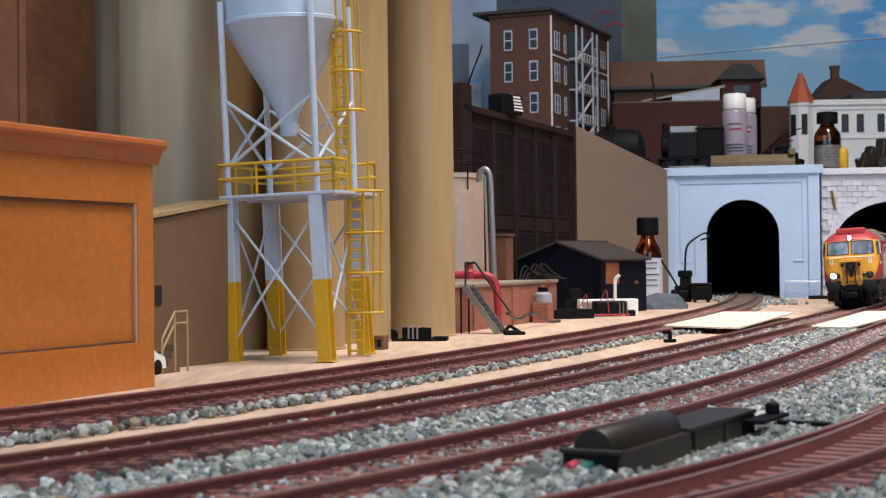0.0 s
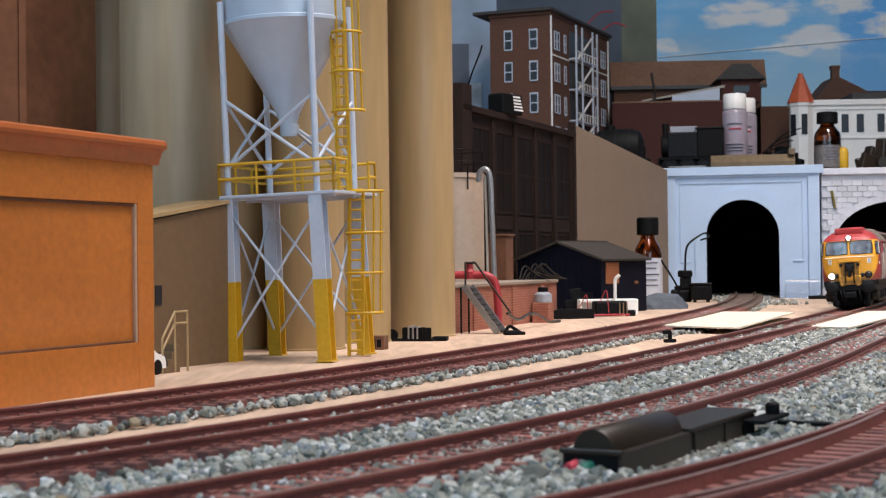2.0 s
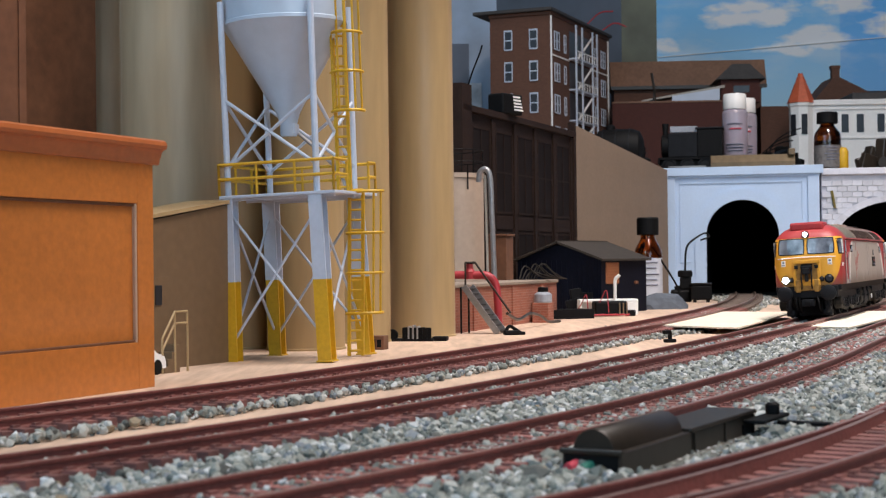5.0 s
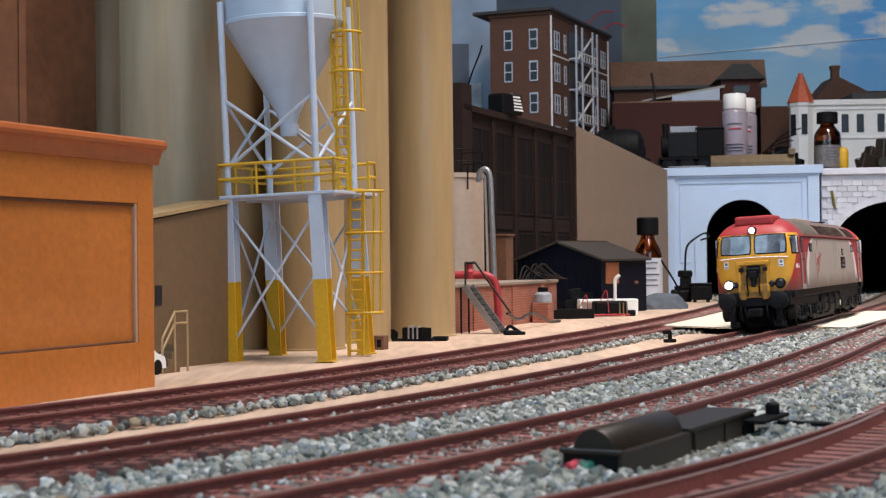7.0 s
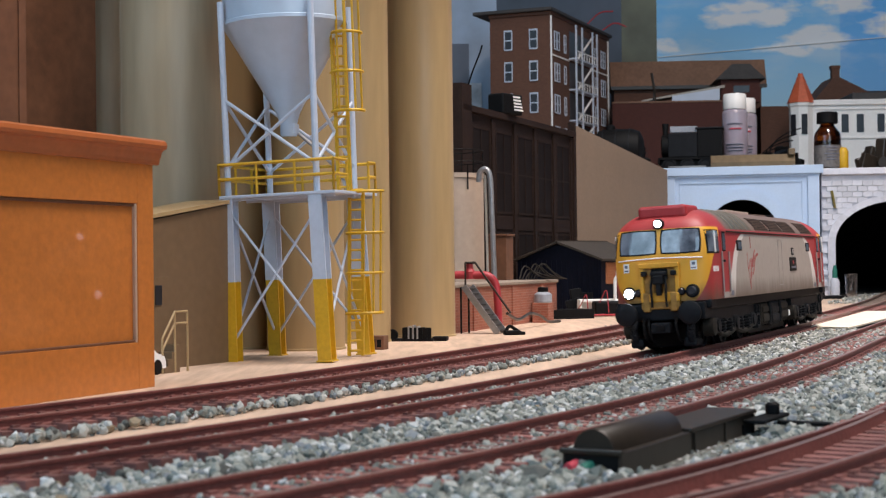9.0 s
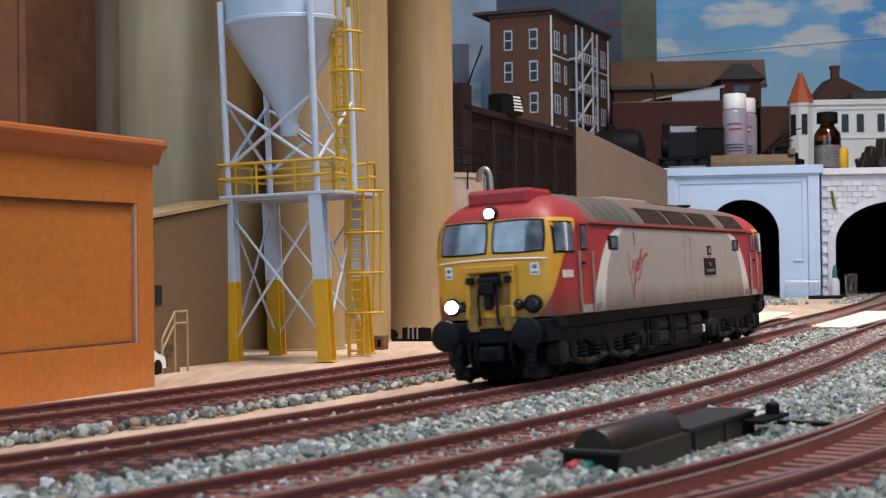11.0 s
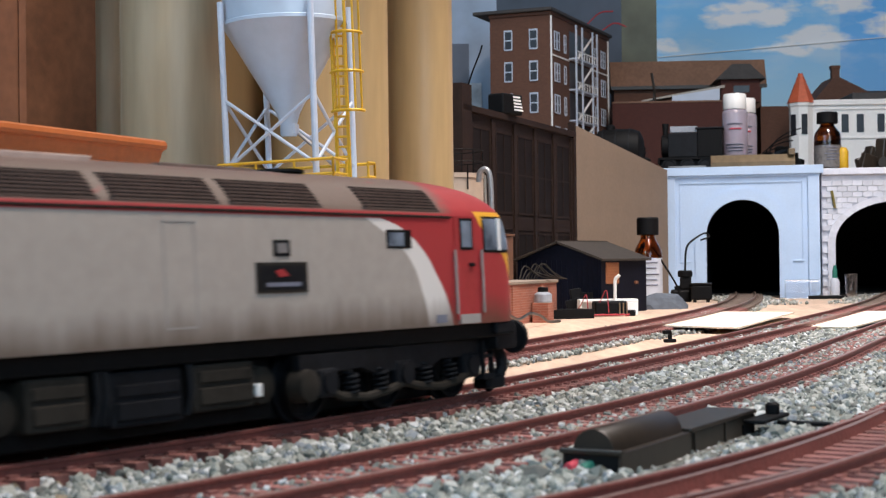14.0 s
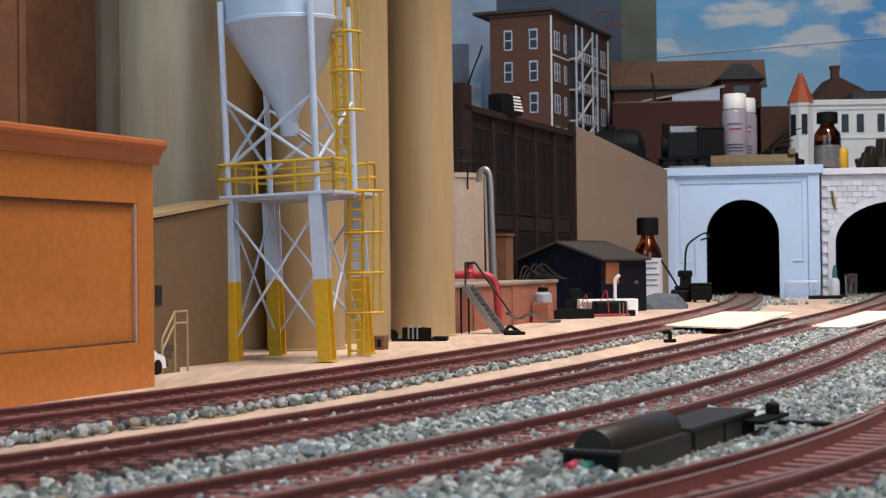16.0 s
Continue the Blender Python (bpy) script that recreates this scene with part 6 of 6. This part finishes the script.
part("cable", tube(bend([(212, 1310, 22), (214, 1312, 42), (222, 1318, 50), (232, 1322, 55), (236, 1322, 52), (228, 1320, 49)], 8), 0.9, 6), BLACK, cable)
part("cable", tube(bend([(166, 1190, 42), (176, 1190, 28), (188, 1196, 8), (186, 1196, -3)], 8), 0.8, 6), BLACK, cable)
pb = thing("clear_box", "small crumpled clear plastic box by the portal", "plastic box", 330, 1372, FLOOR, -10)
part("box_shell", box(-16, 16, -6, 6, 0, 17, 1.5), CLEAR, pb)
tb = thing("dropper_bottle", "small white dropper bottle with green cap", "bottle", 357, 1362, FLOOR)
part("bottle_body", lathe([(4, 0), (4.3, 0.8), (4.3, 15), (2.2, 19)], 20), PAPER, tb, smooth=True)
part("cap", lathe([(2.4, 18.5), (2.2, 25), (1.2, 30)], 16), GREEN, tb)
gb = thing("clear_glass", "small clear plastic cup beside the tunnel", "cup", 372, 1362, FLOOR)
part("cup", lathe([(5, 0), (6, 22), (5.6, 22.2), (4.6, 1)], 24), CLEAR, gb)
bk = thing("black_bar", "flat black bar lying near the tunnel", "bar", 346, 1345, FLOOR, -3)
part("bar", box(-17, 17, -3, 3, 0, 3.2, 0.8), BLACK, bk)

# ---- upper level: strip, apartment house, factory, white row, wires ----
ws = thing("wood_strip", "brown moulded strip lying above the tunnel", "strip", 294, 1418, 118.5, -10)
own = slab([(-10, 0), (10, 0), (10, 4), (7, 9), (-4, 12), (-10, 5)], -38, 40, None, Matrix(((0, 0, 1, 0), (1, 0, 0, 0), (0, 1, 0, 0), (0, 0, 0, 1))))
part("strip", own, WOODSTRIP, ws)
part("end_block", box(34, 40, -10, 8, 11, 17, 0.5), WOODSTRIP, ws)
apt = thing("apartment_house", "brown brick four-storey model apartment house with porches", "model building", 112, 1550, 115.5, 0)
apt.matrix_basis = pose(0.114, 1.550, 0.1155, 0, 0, 67.3)
# local x runs along the porch side, y along the window side
part("brick_wall", box(0, 210, 0, 67, 0, 176), DARKBRICK, apt)
part("roof", box(-7, 216, -4, 84, 176.5, 180, 0.6), ROOFGREY, apt, "dark overhanging roof")
part("eave", box(-2.0, 212, -1.5, 68, 173, 176.5, 0.4), DARKBRICK, apt)


def sash(parent, side, a, z, w, h):
    """A sash window on the window side (side 0) or the porch side (side 1)."""
    def put(u0, u1, v0, v1, d0, d1):
        return box(-d1, -d0, u0, u1, v0, v1) if side == 0 else box(u0, u1, -d1, -d0, v0, v1)
    win = part("window", put(a - w / 2, a + w / 2, z, z + h, -0.2, 0.3), DARKGLASS, parent)
    fr = put(a - w / 2 - 0.9, a - w / 2, z - 1.0, z + h + 1.6, -0.2, 0.9)
    merge(fr, put(a + w / 2, a + w / 2 + 0.9, z - 1.0, z + h + 1.6, -0.2, 0.9))
    merge(fr, put(a - w / 2, a + w / 2, z + h, z + h + 1.6, -0.2, 0.9))
    merge(fr, put(a - w / 2, a + w / 2, z - 1.3, z, -0.2, 1.2))
    merge(fr, put(a - w / 2, a + w / 2, z + h / 2 - 0.6, z + h / 2 + 0.6, -0.2, 0.7))
    part("window_frame", fr, PALEGREY, win)


for f in range(5):
    z = 6 + f * 33.3
    for a in (18.5, 46.5):
        sash(apt, 0, a, z, 7.4, 18.4)
    for a, w in ((16, 6.5), (25, 6.5), (48, 5), (160, 5), (185, 6.5), (194, 6.5)):
        sash(apt, 1, a, z, w, 17)
    part("porch_deck", box(62, 139, -9, 0, z - 6, z - 4.4), PALEGREY, apt)
    # dark sheet at the porch's back, its shade put in as colour
    part("porch_back", box(63, 138, -0.3, 0.1, z - 4, z + 25), DARKGLASS, apt)
    part("porch_rail", box(62, 139, -9, -8.2, z + 3, z + 4), WHITE, apt)
    for k in range(9):
        part("baluster", box(62.5 + 9.4 * k, 63.3 + 9.4 * k, -9, -8.2, z - 4, z + 3), WHITE, apt)
    part("porch_stair", bar((72, -7.5, z - 4), (128, -7.5, z + 27), 2.2, 1.2), WHITE, apt)
for x in (62, 84, 122, 139):
    part("porch_post", box(x - 0.9, x + 0.9, -9.4, -7.6, 0, 170), PALEGREY, apt)
part("down_pipe", box(-0.3, 1.2, -1.6, -0.1, 0, 172), WHITE, apt)
part("down_pipe", box(208, 209.6, -1.6, -0.1, 0, 172), WHITE, apt)
part("string_course", box(0, 62, -0.8, 0, 131, 132.6), WHITE, apt)
part("string_course", box(139, 210, -0.8, 0, 131, 132.6), WHITE, apt)
for a, b in (((166, 1700, 300), (196, 1690, 314)), ((186, 1710, 296), (212, 1700, 298))):
    w = thing("roof_wire", "thin dark red wire sticking out over the roof", "wire")
    part("wire", tube(bend([a, (sum((a[0], b[0])) / 2, (a[1] + b[1]) / 2, (a[2] + b[2]) / 2 + 6), b], 6), 0.8, 6), REDRUBBER, w)
fac = thing("brick_factory", "long dark red brick factory with sloped roofs", "model building", 205, 1700, 115.5, -3)
XZ2 = Matrix(((1, 0, 0, 0), (0, 0, 1, 0), (0, 1, 0, 0), (0, 0, 0, 1)))
YZ2 = Matrix(((0, 0, 1, 0), (1, 0, 0, 0), (0, 1, 0, 0), (0, 0, 0, 1)))
part("front_wall", box(-10, 150, 0, 60, 0, 95), REDBRICK, fac)
part("wall_cap", box(-11, 151, -1, 3, 95, 97, 0.3), ROOFTAN, fac)
part("rear_block", box(-4, 168, 62, 120, 0, 122), DARKBRICK, fac)
part("rear_roof", slab([(58, 120), (124, 120), (112, 152), (74, 152)], -8, 174, None, YZ2), ROOFTAN, fac, "long brown sloped roof")
part("gutter", box(-8, 174, 56, 59, 117, 121), BLACKBROWN, fac)
part("awning", slab([(24, 97), (118, 112), (118, 115), (24, 99)], 6, 40, None, XZ2), CONCRETE, fac, "pale slanting awning edge")
part("sign_board", slab([(58, 97.5), (112, 97.5), (112, 111), (58, 103)], 4, 5.5, None, XZ2), PALEGREY, fac, "pale blue-grey board under the awning")
part("tower", box(114, 158, 8, 60, 95, 121), REDBRICK, fac)
part("tower_roof", slab([(108, 121), (164, 121), (146, 138), (126, 138)], 2, 66, None, XZ2), ROOFGREY, fac)
part("window", box(128, 146, 7.4, 8.2, 106, 114), DARKGLASS, fac)
part("side_wing", box(162, 196, 30, 110, 0, 92), DARKBRICK, fac)
row = thing("white_row_house", "white model town house with red pointed turret", "model building", 402, 1640, 115.5, -2)
part("wall", box(0, 230, 0, 60, 0, 84), WHITE, row)
part("cornice", box(-2, 232, -3, 62, 84, 90, 0.5), WHITE, row)
part("roof", box(50, 230, 4, 60, 90, 98, 1), ROOFGREY, row)
tur = part("turret", lathe([(13, 0), (13, 82), (14.5, 84), (14.5, 87)], 8, None, Matrix.Translation((-6, 4, 0)) @ Matrix.Rotation(0.39, 4, "Z")), WHITE, row)
part("turret_roof", lathe([(15.5, 87), (3.0, 118), (2.6, 120)], 8, None, Matrix.Translation((-6, 4, 0)) @ Matrix.Rotation(0.39, 4, "Z")), TILERED, row, "orange-red pointed turret roof")
for k in range(10):
    x = 37 + (k // 2) * 39 + (k % 2) * 16.5
    w = part("window", box(x, x + 8, -0.5, 0.5, 54, 74), DARKGLASS, row)
    part("window_frame", merge(box(x - 1.0, x, -1.2, 0.2, 52, 76), box(x + 8, x + 9.0, -1.2, 0.2, 52, 76)), WHITE, w)
part("sill_band", box(8, 230, -1.6, 0, 47, 49.5, 0.3), WHITE, row)
part("frieze_band", box(8, 230, -1.4, 0, 79, 80.6, 0.2), WHITE, row)
for a in (-0.9, 0.1):
    part("turret_window", merge(None, box(-3.2, 3.2, -13.2, -12, 52, 74), Matrix.Translation((-6, 4, 0)) @ Matrix.Rotation(a, 4, "Z")), DARKGLASS, row)
ch = thing("brick_gable_house", "brown brick gabled model house behind the white row", "model building", 437, 1740, 115.5, 0)
own = slab([(-4, 0), (64, 0), (64, 108), (52, 115), (26, 128), (22, 128), (-4, 98)], 0, 60, None, Matrix(((1, 0, 0, 0), (0, 0, 1, 0), (0, 1, 0, 0), (0, 0, 0, 1))))
part("gable_wall", own, DARKBRICK, ch)
part("chimney", merge(box(19.5, 28.5, 2, 10, 122, 137, 0.3), box(18.6, 29.4, 1.2, 11, 137, 141, 0.5)), DARKBRICK, ch)
part("side_roof", slab([(0, 96), (30, 96), (44, 112), (30, 114)], 46, 230, None, YZ2), ROOFGREY, ch)
th = thing("toppled_wagon", "black wagon with white stripes on the warehouse roof", "wagon", 62, 1100, 138.5, 60)
th.matrix_basis = pose(0.046, 1.085, 0.1385, 0, 0, 55)
part("wagon_body", box(-12, 14, -7, 7, 0, 15, 1.5), BLACK, th)
for k in range(5):
    part("white_stripe", box(2 - k * 0.4, 13.5 - k, -7.5, -6.8, 3 + 2.3 * k, 4.2 + 2.3 * k), WHITE, th)
tree = thing("bare_twig", "thin dark bare twig standing on the upper level", "twig", 0, 0, 0)
part("twig", tube(bend([(18, 1015, 150), (21, 1012, 160), (26, 1008, 172), (28, 1006, 178)], 5), 0.6, 6), BLACK, tree)
part("twig", tube(bend([(232, 1700, 115), (235, 1700, 180), (243, 1700, 215), (240, 1700, 245)], 5), 1.6, 6), BLACKBROWN, tree)
wn = thing("wire_tangle", "thin dark wires curling beside the bottles", "wire")
for k in range(4):
    part("wire", tube(bend([(304 + 5 * k, 1480, 118), (312 + 5 * k, 1476, 132 + 4 * k), (328 + 4 * k, 1472, 140 + 5 * k), (342 + 4 * k, 1470, 142 + 6 * k)], 6), 0.55, 6), BLACK, wn)

# ---- point motor beside the siding ----
pm = thing("point_motor", "brown-black point motor with red and green wire ends", "point motor", 24.2, 248, -4.6, 61.1)
bm = box(0, 34, -5.3, 5.3, -0.4, 4.9, 0.3)
box(34, 74, -4.8, 4.8, -0.4, 4.6, 0.3, bm)
part("motor_case", bm, BLACKBROWN, pm)
own = lathe([(3.6, 0.9), (3.8, 1.2), (3.8, 33.4), (3.4, 34.4)], 32, None, Matrix.Translation((0, 0, 4.9)) @ Matrix.Rotation(math.pi / 2, 4, "Y"))
part("motor_barrel", own, BLACKBROWN, pm, smooth=True)
part("end_lip", box(-0.5, 0.9, -5.7, 5.7, 4.5, 5.4, 0.2), BLACKBROWN, pm)
# flat black plate on the end, the recess's shade put into its colour
part("end_recess", box(-0.12, 0.2, -4.8, 4.8, 0.6, 4.3), BLACK, pm)
part("flat_cover", box(34.6, 74.4, -5.3, 5.3, 4.6, 5.5, 0.25), BLACKBROWN, pm)
for x in (37, 55, 73):
    part("case_rib", box(x - 0.4, x + 0.4, -5.2, -4.5, 0.2, 4.6, 0.1), BLACKBROWN, pm)
# black plate on the side, painted for the dark of a slot
part("slide_slot", box(66, 72, -5.1, -4.6, 0.8, 3.0), BLACK, pm)
part("linkage", box(66, 84, -9.5, -5, 3.2, 4.0, 0.2), BLACK, pm)
part("linkage_pin", lathe([(1.4, 4.0), (1.5, 4.4), (1.5, 6.0), (1.0, 6.4)], 14, None, Matrix.Translation((80, -7, 0))), BLACK, pm)
part("linkage", box(76, 79, -20, -9, 2.2, 3.0, 0.2), BLACK, pm)
for y, m_, dz in ((2.5, PINKRED, 2.8), (0.1, GREEN, 2.7), (-2.0, WOODSTRIP, 1.9)):
    part("wire_end", rod((0.3, y, dz), (-2.8, y + 0.5, dz - 0.5), 0.95, 10), m_, pm, "coloured wire end")


def motions():
    line = centre_line("main", 1.0)

    def spot(s):
        s = min(max(s, 0), len(line) - 2)
        i = int(s)
        k = s - i
        return line[i][0] * (1 - k) + line[i + 1][0] * k, line[i][1] * (1 - k) + line[i + 1][1] * k, line[i][2]

    def run(t):
        for (a, p), (b, q) in zip(RUN, RUN[1:]):
            if t <= b:
                return p + (q - p) * (t - a) / (b - a)
        return RUN[-1][1]

    def body_at(s):
        f, r = spot(s - 74), spot(s + 74)
        a = math.atan2(f[1] - r[1], f[0] - r[0])
        return (f[0] + r[0]) / 2, (f[1] + r[1]) / 2, math.degrees(a), math.degrees(f[2]) + 180, math.degrees(r[2]) + 180

    def turn(a):
        return (a + 180) % 360 - 180

    lean = math.degrees(math.atan(BANK))
    rows, yaw = [], {74: [], -74: []}
    for t, s in RUN:
        x, y, a, fa, ra = body_at(s)
        rows.append((t, pose(x * MM, y * MM, 0, 0, 0, a) @ pose(0, 0, 0, lean, 0, 0)))
        yaw[74].append((t, pose(0.074, 0, 0, 0, 0, turn(fa - a))))
        yaw[-74].append((t, pose(-0.074, 0, 0, 0, 0, turn(ra - a))))
    walk(loco, rows)
    for bg, x, sets in bogies:
        walk(bg, yaw[x])
        for ws, ax_ in sets:
            wr, n = [(0.0, pose(ax_ * MM, 0, 0.0075))], 160
            for k in range(15, n + 1):
                t = k / 10
                wr.append((t, pose(ax_ * MM, 0, 0.0075, 0, math.degrees((RUN[0][1] - run(t)) / 7.5) % 360, 0)))
            walk(ws, wr)


motions()
